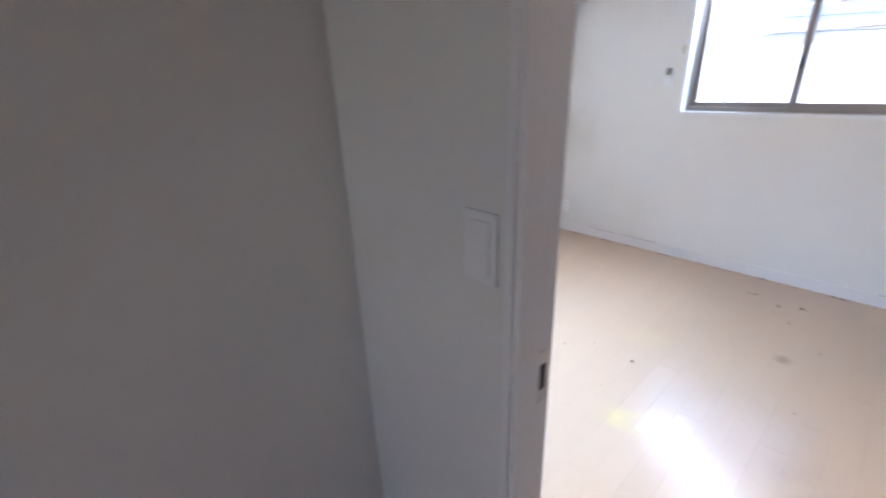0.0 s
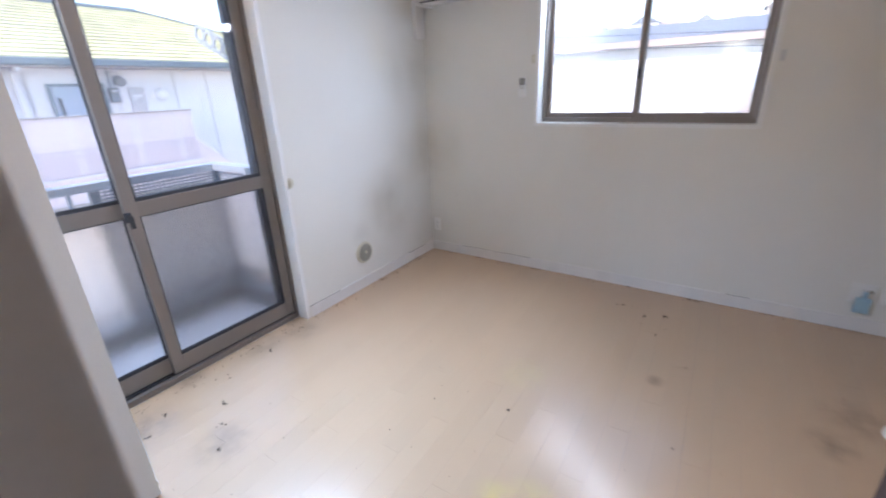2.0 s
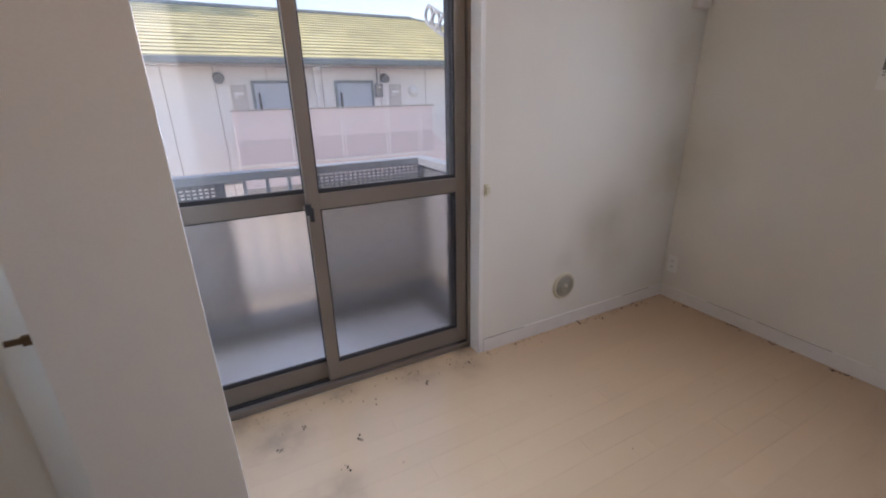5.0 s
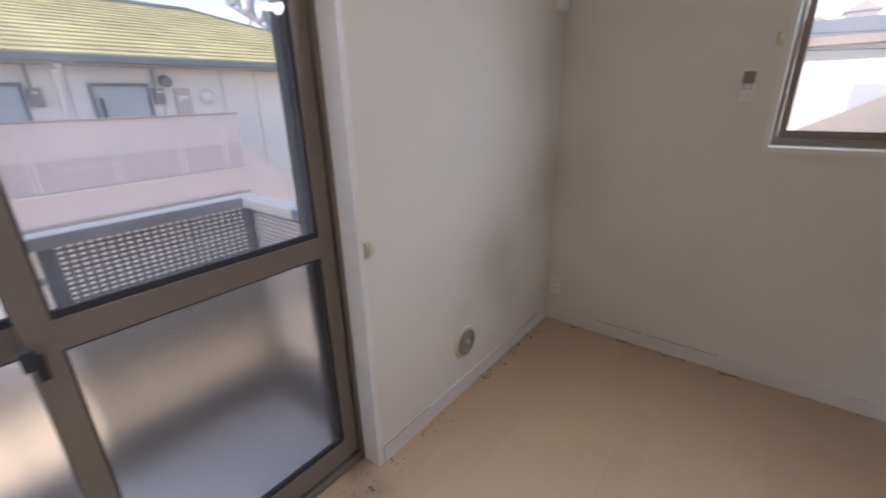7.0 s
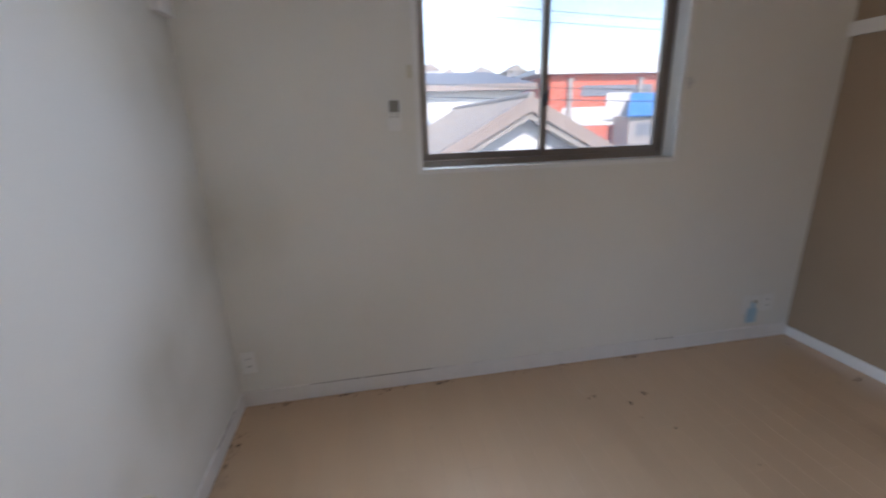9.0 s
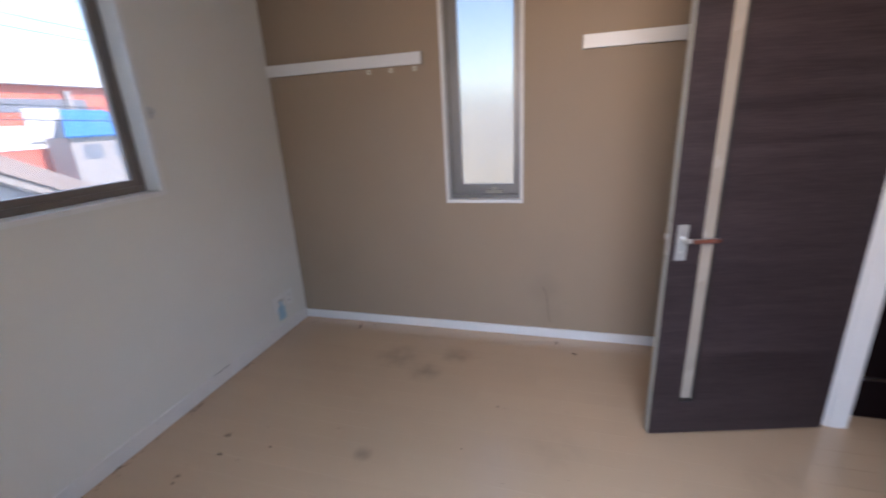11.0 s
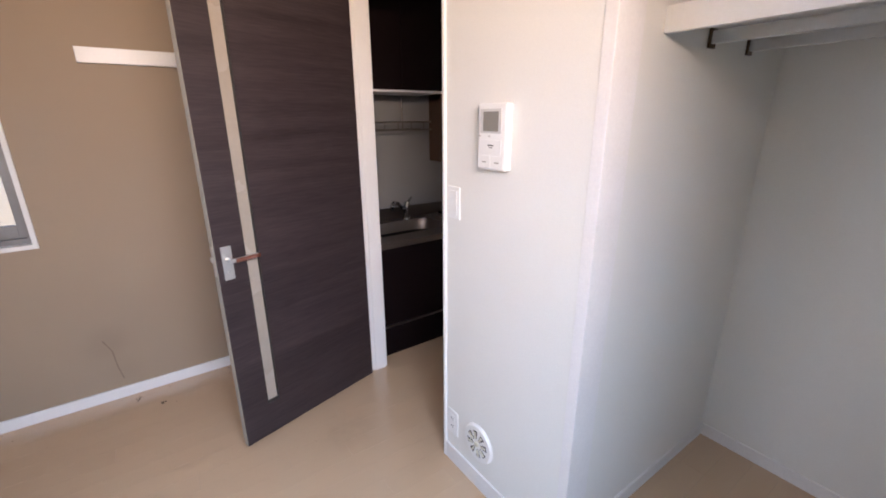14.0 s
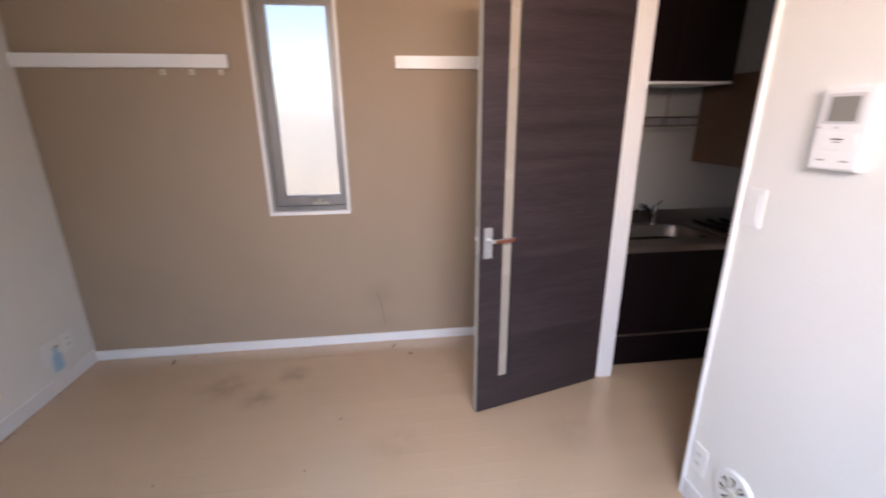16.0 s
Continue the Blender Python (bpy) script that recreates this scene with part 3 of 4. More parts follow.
for y0, z0, y1, z1 in ((-1.80, 0.36, -1.83, 0.29), (-1.83, 0.29, -1.835, 0.20), (-1.835, 0.20, -1.85, 0.11)):
    prism(b, [(W - 0.0012, y0 - 0.004, z0), (W - 0.0012, y0 + 0.004, z0), (W - 0.0012, y1 + 0.003, z1), (W - 0.0012, y1 - 0.003, z1)], (0, 0, 0), (0.001, 0, 0))
structure("wall_scuff", b, M_SCUFF, "thin dark scuff mark on the taupe wall", "scuff mark")

outlet("wall_outlet", pose(0.06, 0, 0.25), "white wall outlet low in the corner")
outlet("wall_outlet", pose(2.992, 0, 0.24), "white double outlet plate above the baseboard", 0.115)
part("socket", tube(bmesh.new(), (0.03, -0.005, 0.015), (0.03, -0.008, 0.015), 0.012), M_GREYP, bpy.data.objects["wall_outlet.001"])
outlet("wall_outlet", pose(3.112, 0, 0.243), "plain white blank wall plate", 0.085, 0.11)
t = thing("paper_tag", "pale blue plastic tag hanging from the outlet", "tag", pose(3.0, -0.013, 0.172))
b = B((-0.034, 0.034, -0.004, 0, -0.05, 0.045), bevel=0.003)
box(b, -0.012, 0.012, -0.006, 0.001, 0.045, 0.085, bevel=0.003)
part("tag_body", b, M_BLUE, t)
FACE = 180
outlet("light_switch", pose(1.839, YS, 1.195, 0, 0, FACE), "white wide rocker light switch", rocker=True)
outlet("wall_outlet", pose(1.842, YS, 0.215, 0, 0, FACE), "white wall outlet beside the round vent")
outlet("light_switch", pose(1.835, YB, 1.19, 0, 0, 0), "white wide rocker light switch in the corridor", rocker=True)

# video intercom
ic = thing("video_intercom", "white video intercom panel with a small grey screen", "intercom", pose(1.616, YS + 0.006, 1.437, 0, 0, FACE))
part("housing", B((-0.064, 0.064, -0.022, 0.006, -0.1, 0.1), bevel=0.006), M_PLASTIC, ic)
part("bezel", B((-0.052, 0.044, -0.0235, -0.0215, 0.012, 0.084), bevel=0.001), M_BEZEL, ic, "pale grey screen surround")
part("screen", B((-0.036, 0.032, -0.0245, -0.023, 0.018, 0.076)), M_SCREEN, ic, "dull grey screen")
part("button", B((-0.045, 0.045, -0.0238, -0.0215, -0.05, -0.008), bevel=0.001), M_PLASTIC, ic)
part("speaker_slot", B((-0.013, 0.013, -0.0248, -0.0236, -0.026, -0.0225), (-0.008, 0.008, -0.0248, -0.0236, -0.032, -0.030)), M_BLACK, ic)
for x0, x1 in ((-0.058, -0.002), (0.002, 0.056)):
    k = part("key", B((x0, x1, -0.0235, -0.0215, -0.094, -0.056), bevel=0.001), M_PLASTIC, ic)
    part("key_mark", B(((x0 + x1) / 2 - 0.010, (x0 + x1) / 2 + 0.010, -0.0242, -0.0233, -0.078, -0.074)), M_GREYP, k)
for x in (-0.056, -0.012):
    part("lamp_dot", B((x, x + 0.006, -0.0232, -0.0215, 0.001, 0.005)), M_GREYP, ic)


def round_vent(m, label, disc):
    t = thing("round_vent", label, "wall vent", m, group="round wall vents")
    b = tube(bmesh.new(), (0, 0, 0), (0, -0.012, 0), 0.084, 0.078, 40)
    part("flange", b, M_IVORY if disc else M_PLASTIC, t)
    if disc:
        part("recess", tube(bmesh.new(), (0, -0.011, 0), (0, -0.0135, 0), 0.066, 0.066, 36), M_GREYP, t)
        for r in (0.058, 0.046, 0.034):
            b = bmesh.new()
            for k in range(28):
                a0, a1 = k * math.tau / 28, (k + 1) * math.tau / 28
                tube(b, (r * math.cos(a0), -0.015, r * math.sin(a0)), (r * math.cos(a1), -0.015, r * math.sin(a1)), 0.003, n=6)
            part("ring", b, M_GREYP, t)
        part("knob", tube(bmesh.new(), (0.004, -0.013, 0.004), (0.004, -0.026, 0.004), 0.012, 0.008, 18), M_IVORY, t)
    else:
        for k in range(8):
            a = k * math.tau / 8 + 0.2
            b = bmesh.new()
            c, s = math.cos(a), math.sin(a)
            prism(b, [(c * r - s * w, -0.0118, s * r + c * w) for r, w in ((0.024, -0.005), (0.058, -0.012), (0.058, 0.012), (0.024, 0.005))], (0, 0, 0), (0, -0.0012, 0))
            part("slot", b, M_BLACK, t)
            b = bmesh.new()
            prism(b, [(c * r - s * w, -0.0125, s * r + c * w) for r, w in ((0.026, -0.003), (0.054, -0.003), (0.054, 0.006), (0.026, 0.003))], (0, 0, 0), (0, -0.004, 0))
            part("vane", b, M_IVORY, t)
        part("knob", tube(bmesh.new(), (0, -0.011, 0), (0, -0.018, 0), 0.012, 0.010, 18), M_IVORY, t)
    return t


round_vent(pose(0, -0.932, 0.278, 0, 0, 90), "round grey-beige air vent low on the wall", True)
round_vent(pose(1.668, YS, 0.228, 0, 0, FACE), "round white slotted air vent low on the wall", False)

# air conditioner remote in its wall holder
rc = thing("remote_control", "white air-conditioner remote in a wall holder", "remote control", pose(0.868, 0, 1.415))
part("holder", B((-0.03, 0.03, -0.022, 0, -0.064, -0.01), bevel=0.006), M_PLASTIC, rc)
part("body", B((-0.026, 0.026, -0.02, -0.003, -0.068, 0.07), bevel=0.005), M_PLASTIC, rc)
part("display", B((-0.022, 0.022, -0.0215, -0.019, 0.014, 0.064)), M_SCREEN, rc, "dark grey display")
for x in (-0.012, 0.012):
    for z in (0.006, -0.006):
        part("key", B((x - 0.005, x + 0.005, -0.0235, -0.021, z - 0.003, z + 0.003)), M_GREYP, rc)

# air conditioner high in the corner and its pipe cover
ac = thing("air_conditioner", "white wall-mounted air conditioner high in the corner", "air conditioner", pose(0.475, 0, 2.01))
part("body", B((-0.40, 0.40, -0.21, 0, 0.02, 0.28), bevel=0.02), M_PLASTIC, ac)
part("louvre", B((-0.35, 0.35, -0.185, -0.11, 0.006, 0.022), bevel=0.004), M_PLASTIC, ac)
part("outlet_gap", B((-0.36, 0.36, -0.195, -0.09, 0.014, 0.021)), M_BLACK, ac)
part("end_cap", B((-0.402, -0.36, -0.205, -0.01, 0.0, 0.02), bevel=0.006), M_PLASTIC, ac)
part("end_cap", B((0.36, 0.402, -0.205, -0.01, 0.0, 0.02), bevel=0.006), M_PLASTIC, ac)
pc = thing("pipe_cover", "off-white pipe cover box on the wall near the corner", "pipe cover", pose(0, -0.085, 1.80))
part("cover", B((0, 0.035, -0.06, 0.06, 0.0, 0.595), bevel=0.008), M_BASE, pc)

# ---- closet ----
cs = thing("closet_shelf", "cream closet shelf with a deep front board", "shelf")
part("front_board", B((0.476, 1.271, -3.335, -3.315, 1.704, 1.768), bevel=0.002), M_DOORWHITE, cs)
part("shelf_board", B((0.476, 1.271, -4.159, -3.336, 1.742, 1.764)), M_DOORWHITE, cs)
for y in (-3.58, -3.85):
    t = thing("hanging_rail", "satin aluminium clothes rail under the closet shelf", "clothes rail", group="closet rails")
    part("bar", B((0.482, 1.266, y - 0.011, y + 0.011, 1.70, 1.735), bevel=0.003), M_SATIN, t)
    for x in (0.477, 1.2625):
        part("bracket", B((x, x + 0.008, y - 0.018, y + 0.018, 1.688, 1.7415), bevel=0.001), M_BRASS, t, "dark rail bracket")
for z in (1.567, 0.83):
    t = thing("door_bumper", "small white door bumper on the closet wall", "bumper", pose(1.272, -3.15 if z > 1 else -3.16, z), group="closet bumpers")
    part("dome", tube(bmesh.new(), (0, 0, 0), (-0.008, 0, 0), 0.006, 0.003), M_PLASTIC, t)
cf = thing("closet_frame", "white closet opening frame", "door frame", kind="structure")
part("jamb", B((1.236, 1.2715, YB, YS + 0.003, 0, 2.2), bevel=0.002), M_BASE, cf)
part("jamb", B((0.474, 0.488, YB, YS + 0.002, 0, 2.2), bevel=0.002), M_PAPER, cf)
cd = thing("closet_door", "plain white closet door leaf, standing open", "closet door", pose(0.565, -3.064, 0, 0, 0, 92.5))
part("panel", B((0.004, 0.335, -0.018, 0.0, 0.008, 2.18), bevel=0.0015), M_DOORWHITE, cd)
for z in (0.16, 0.866, 1.95):
    h = part("hinge", B((-0.02, 0.03, -0.001, 0.014, z - 0.012, z + 0.012), (0.0, 0.018, -0.001, 0.016, z - 0.026, z + 0.026), bevel=0.003), M_BRASS, cd, "aged brass cup hinge")
    part("hinge_arm", B((-0.05, -0.004, 0.003, 0.012, z - 0.007, z + 0.007), bevel=0.002), M_BRASS, h)
part("catch", B((0.334, 0.339, -0.014, -0.004, 0.05, 0.07)), M_SATIN, cd)

# ---- kitchen corner beyond the doorway ----
KX, KT = 2.765, 0.775
ku = thing("kitchen_base_unit", "dark brown kitchen base cabinet under the sink", "kitchen cabinet")
part("body", B((2.80, W - 0.002, -4.6, YB - 0.002, 0.0, 0.70)), M_KDARK, ku)
part("cabinet_door", B((2.782, 2.80, -3.98, YB - 0.006, 0.222, 0.735), bevel=0.002), M_KDARK, ku)
part("cabinet_door", B((2.782, 2.80, -4.6, -3.986, 0.222, 0.735), bevel=0.002), M_KDARK, ku)
part("kick_panel", B((2.785, 2.80, -4.6, YB - 0.006, 0.012, 0.206), bevel=0.002), M_KDARK, ku)
part("metal_strip", B((2.779, 2.80, -4.6, YB - 0.006, 0.208, 0.219)), M_STEEL, ku, "thin steel strip")
kt = thing("kitchen_worktop", "stainless steel worktop with a sunken sink", "worktop")
SX0, SX1, SY0, SY1 = 2.90, 3.225, -3.83, -3.25
part("top", B((KX, SX0, -4.6, YB - 0.002, KT - 0.012, KT), (SX1, W - 0.002, -4.6, YB - 0.002, KT - 0.012, KT), (SX0, SX1, -4.6, SY0, KT - 0.012, KT), (SX0, SX1, SY1, YB - 0.002, KT - 0.012, KT)), M_STEEL, kt)
part("front_lip", B((KX - 0.004, KX, -4.6, YB - 0.002, KT - 0.036, KT - 0.001), bevel=0.001), M_STEEL, kt)
part("upstand", B((W - 0.016, W - 0.002, -4.6, YB - 0.002, KT, KT + 0.09), bevel=0.003), M_STEEL, kt)
b = bmesh.new()
N = 36
rings = []
for depth, inset in ((0.0, 0.0), (0.03, 0.012), (0.14, 0.03), (0.16, 0.07), (0.165, 0.13)):
    ring = []
    for k in range(N):
        a = k * math.tau / N
        c, s = math.cos(a), math.sin(a)
        ex = abs(c) ** 0.55 * (1 if c > 0 else -1) * ((SX1 - SX0) / 2 - inset)
        ey = abs(s) ** 0.55 * (1 if s > 0 else -1) * ((SY1 - SY0) / 2 - inset)
        ring.append(b.verts.new(((SX0 + SX1) / 2 + ex, (SY0 + SY1) / 2 + ey, KT - 0.001 - depth)))
    rings.append(ring)
for r0, r1 in zip(rings, rings[1:]):
    for k in range(N):
        b.faces.new((r0[k], r0[(k + 1) % N], r1[(k + 1) % N], r1[k]))
b.faces.new(rings[-1])
part("sink_bowl", b, M_STEEL, kt, "brushed steel sink bowl", smooth=True)
part("drain", tube(bmesh.new(), (3.03, -3.515, KT - 0.168), (3.03, -3.515, KT - 0.155), 0.05, 0.046, 28), M_GREYP, kt)
fa = thing("faucet", "dull chrome single-lever kitchen faucet", "faucet", pose(3.255, -3.68, KT))
part("base", tube(tube(bmesh.new(), (0, 0, 0), (0, 0, 0.012), 0.032, 0.028, 24), (0, 0, 0.012), (0, 0, 0.085), 0.021, 0.019, 24), M_FAUCET, fa)
b = bmesh.new()
pts = [(0, 0, 0.045), (-0.03, 0.05, 0.095), (-0.055, 0.10, 0.135), (-0.078, 0.145, 0.15), (-0.088, 0.165, 0.14), (-0.09, 0.168, 0.108)]
for p0, p1 in zip(pts, pts[1:]):
    tube(b, p0, p1, 0.0115, n=14)
    bmesh.ops.create_uvsphere(b, u_segments=12, v_segments=8, radius=0.0115, matrix=Matrix.Translation(p1))
part("spout", b, M_FAUCET, fa, smooth=True)
b = tube(bmesh.new(), (0, 0, 0.085), (0.004, -0.012, 0.125), 0.02, 0.017, 20)
tube(b, (0.004, -0.012, 0.12), (-0.03, -0.03, 0.165), 0.008, 0.006, 12)
part("lever", b, M_FAUCET, fa)
st = thing("gas_stove", "dark two-burner stove top set in the worktop", "stove", pose(3.02, -4.2, KT))
part("plate", B((-0.22, 0.24, -0.3, 0.30, 0.001, 0.012), bevel=0.004), M_STEEL, st)
part("grate", B(*[(-0.2, 0.2, y - 0.006, y + 0.006, 0.013, 0.03) for y in (-0.25, -0.15, -0.05, 0.05, 0.15, 0.25)]), M_KDARK, st)
kw = thing("kitchen_wall_cabinet", "dark brown upper kitchen cabinet", "kitchen cabinet")
part("body", B((2.95, W - 0.002, -3.82, YB - 0.002, 1.655, 2.36)), M_KDARK, kw)
part("cabinet_door", B((2.932, 2.95, -3.49, YB - 0.004, 1.652, 2.36), bevel=0.002), M_KDARK, kw)
part("cabinet_door", B((2.932, 2.95, -3.82, -3.494, 1.652, 2.36), bevel=0.002), M_KDARK, kw)
part("underside", B((2.94, W - 0.004, -3.82, YB - 0.004, 1.640, 1.6515)), M_DOORWHITE, kw, "pale cabinet underside")
hd = thing("cooker_hood", "brown-panelled box of the cooker hood", "cooker hood")
part("side_panel", B((2.845, W - 0.002, -3.94, -3.922, 1.185, 1.70)), M_KBROWN, hd, "brown side panel")
part("hood_body", B((2.90, W - 0.002, -4.55, -3.942, 1.21, 1.70), bevel=0.004), M_KDARK, hd)
wr = thing("wall_rack", "thin steel wire rack above the sink", "wire rack")
for z, x in ((1.465, 3.12), (1.415, 3.12), (1.465, 3.27), (1.415, 3.27)):
    part("rack_rail", tube(bmesh.new(), (x, -3.24, z), (x, -3.82, z), 0.005, n=8), M_STEEL, wr)
for y in (-3.26, -3.36, -3.46, -3.56, -3.66, -3.76):
    b = tube(bmesh.new(), (3.12, y, 1.415), (3.27, y, 1.415), 0.003, n=6)
    tube(b, (3.12, y, 1.415), (3.12, y, 1.465), 0.003, n=6)
    part("wire", b, M_STEEL, wr)
for y in (-3.36, -3.68):
    part("hanger", tube(bmesh.new(), (3.272, y, 1.41), (3.272, y, 1.645), 0.005, n=8), M_STEEL, wr)

# ---- balcony ----
structure("balcony_floor", B((-1.10, -0.215, -3.9, -1.28, -0.24, -0.12)), M_CONC, "grey balcony floor", "balcony floor")
structure("balcony_fascia", B((-1.10, -0.215, -3.9, -1.28, -0.62, -0.245)), M_STUCCO, "rendered balcony edge", "balcony")
br = thing("balcony_railing", "grey aluminium balcony railing with perforated panels", "railing")
XR, YN, RT = -1.0, -1.385, 0.975
structure("balcony_kerb", B((-1.08, -0.94, -3.88, -1.30, -0.119, 0.0), (-0.939, -0.215, -1.44, -1.30, -0.119, 0.0), bevel=0.004), M_KERB, "dark concrete balcony kerb", "kerb")
part("top_rail", B((XR - 0.045, XR + 0.045, -3.88, YN + 0.045, RT - 0.05, RT), (XR + 0.046, -0.21, YN - 0.045, YN + 0.045, RT - 0.05, RT), bevel=0.006), M_RAILG, br)
part("bottom_rail", B((XR - 0.02, XR + 0.02, -3.88, YN, 0.005, 0.035), (XR + 0.021, -0.21, YN - 0.02, YN + 0.02, 0.005, 0.035)), M_RAILG, br)
for y in (YN, -2.155, -2.66, -3.4):
    part("post", B((XR - 0.024, XR + 0.024, y - 0.024, y + 0.024, 0.0005, RT - 0.05)), M_MESH, br)
part("post", B((-0.26, -0.212, YN - 0.024, YN + 0.024, 0.0005, RT - 0.05)), M_MESH, br)
for y in (-2.53, -2.405, -2.28):
    part("bar", B((XR - 0.012, XR + 0.012, y - 0.01, y + 0.01, 0.036, RT - 0.05)), M_RAILG, br)
part("cross_bar", B((XR - 0.010, XR + 0.010, -2.63, -2.18, 0.79, 0.812)), M_RAILG, br)


def perforated(u0, u1, z0, z1, along_y, at):
    """A sheet with rows of oblong holes: crossing strips."""
    b = bmesh.new()
    n = int((u1 - u0) / 0.030)
    for k in range(n + 1):
        u = u0 + (u1 - u0) * k / n
        q = (at - 0.001, at + 0.001, u - 0.0065, u + 0.0065) if along_y else (u - 0.0065, u + 0.0065, at - 0.001, at + 0.001)
        box(b, *q, z0, z1)
    n = int((z1 - z0) / 0.0205)
    for k in range(n + 1):
        z = z0 + (z1 - z0) * k / n
        q = (at - 0.0013, at + 0.0013, u0, u1) if along_y else (u0, u1, at - 0.0013, at + 0.0013)
        box(b, *q, z - 0.0053, z + 0.0053)
    return b


part("perforated_panel", perforated(-2.13, YN - 0.026, 0.036, RT - 0.052, True, XR), M_MESH, br)
part("perforated_panel", perforated(-3.37, -2.685, 0.036, RT - 0.052, True, XR), M_MESH, br)
part("perforated_panel", perforated(XR + 0.026, -0.265, 0.036, RT - 0.052, False, YN), M_MESH, br)
structure("balcony_side_wall", B((-1.10, -0.2, -4.0, -3.9, -0.62, 2.3)), M_STUCCO, "rendered balcony partition", "wall")
pb = thing("laundry_pole_bracket", "grey metal laundry pole arm with round holes", "laundry bracket", pose(-0.205, -1.40, 1.555, 0, 24, 0))
b = bmesh.new()
for k in range(4):
    cx = -0.34 - 0.098 * k
    for j in range(24):
        a0, a1 = j * math.tau / 24, (j + 1) * math.tau / 24
        r0, r1 = 0.036, 0.05
        prism(b, [(cx + r0 * math.cos(a0), 0, r0 * math.sin(a0)), (cx + r1 * math.cos(a0), 0, r1 * math.sin(a0)), (cx + r1 * math.cos(a1), 0, r1 * math.sin(a1)), (cx + r0 * math.cos(a1), 0, r0 * math.sin(a1))], (0, -0.006, 0), (0, 0.006, 0))
for s in (-1, 1):
    box(b, -0.66, 0, -0.005, 0.005, s * 0.05 - 0.004, s * 0.05 + 0.004)
part("arm", b, M_RAILG, pb)
part("mount", B((-0.012, 0.004, -0.03, 0.03, -0.09, 0.09), bevel=0.003), M_RAILG, pb)

# ---- ground and neighbours ----
structure("ground", B((-1500, 1500, -1500, 1500, -3.3, -3.0)), M_GROUND, "asphalt ground between the houses", "ground")
structure("pavement", B((-7.1, -1.3, -14.0, 9.0, -2.999, -2.95)), M_DRIVE, "pale sandy concrete driveway", "pavement")

ap = thing("apartment_building", "cream two-storey apartment block with a mossy yellow-green roof", "building", pose(0, 0, 0.07))
FX, PX = -8.5, -7.2
part("wall", B((-15.5, FX, -4.25, 9.0, -3.07, 2.0)), M_SIDING, ap)
part("panel_joint", B(*[(FX, FX + 0.006, y - 0.008, y + 0.008, -3, 1.95) for y in (-3.4, -2.5, -1.5, -0.35, 1.02, 2.2, 2.95, 3.7, 4.5, 5.4)]), M_BEIGE, ap)
part("soffit", B((FX, FX + 0.45, -4.5, 9.4, 1.96, 2.01)), M_BEIGE, ap)
part("gutter", B((FX + 0.42, FX + 0.56, -4.5, 9.4, 1.99, 2.11), bevel=0.02), M_GUTTER, ap, "dark grey gutter")
b = bmesh.new()
EX, RX, EZ, RZ, HY0, HY1, RY1 = FX + 0.5, -12.0, 2.10, 3.62, -4.5, 7.6, 3.4
rows = 17
for k in range(rows):
    f0, f1 = k / rows, (k + 1.12) / rows
    for (fa, fb) in ((f0, f1),):
        xa, xb = EX + (RX - EX) * fa, EX + (RX - EX) * min(fb, 1)
        za, zb = EZ + (RZ - EZ) * fa, EZ + (RZ - EZ) * min(fb, 1)
        ya, yb = HY1 + (RY1 - HY1) * fa, HY1 + (RY1 - HY1) * min(fb, 1)
        cells = 42
        for c in range(cells):
            u0, u1 = c / cells, (c + 0.985) / cells
            pa0, pa1 = HY0 + (ya - HY0) * u0, HY0 + (ya - HY0) * u1
            pb0, pb1 = HY0 + (yb - HY0) * u0, HY0 + (yb - HY0) * u1
            prism(b, [(xa, pa0, za + 0.035), (xa, pa1, za + 0.035), (xb, pb1, zb + 0.004), (xb, pb0, zb + 0.004)], (0, 0, 0), (0, 0, -0.03))
part("roof_tiles", b, M_ROOFY, ap, "yellow-green mossy roof tiles")
part("roof_base", prism(bmesh.new(), [(EX, HY0, EZ - 0.02), (EX, HY1, EZ - 0.02), (RX, RY1, RZ - 0.02), (RX, HY0, RZ - 0.02)], (0, 0, 0), (0, 0, -0.06)), M_BEIGE, ap)
part("roof_hip", prism(bmesh.new(), [(EX, HY1, EZ), (RX - 3.5, HY1, EZ), (RX, RY1, RZ)], (0, 0, 0), (0, 0, -0.06)), M_ROOFY, ap)
part("ridge_cap", prism(tube(bmesh.new(), (RX, HY0, RZ + 0.02), (RX, RY1, RZ + 0.02), 0.07, n=8), [(EX, HY1, EZ + 0.05), (EX - 0.15, HY1, EZ + 0.05), (RX - 0.1, RY1, RZ + 0.05), (RX + 0.1, RY1, RZ + 0.05)], (0, 0, 0), (0, 0, -0.04)), M_GUTTER, ap)
part("corridor_slab", B((FX + 0.002, PX, -2.3, 1.72, -0.62, -0.42)), M_PINK, ap)
pr = part("parapet", B((PX - 0.12, PX, -2.33, 1.74, -0.62, 1.12), (FX + 0.003, PX - 0.121, 1.62, 1.74, -0.62, 1.12)), M_PINK, ap, "pinkish corridor parapet")
part("parapet_cap", B((PX - 0.15, PX + 0.03, -2.36, 1.77, 1.12, 1.15)), M_BEIGE, pr)
part("lower_band", B((PX + 0.001, PX + 0.008, -2.32, 1.735, 0.14, 0.60)), M_PINKD, pr, "darker pink lower band")
part("ledge", B((PX + 0.001, PX + 0.03, -2.34, 1.75, 0.105, 0.135)), M_EXTWHITE, pr)
part("base_band", B((PX + 0.001, PX + 0.02, -2.34, 1.75, -0.62, -0.32)), M_BEIGE, pr)
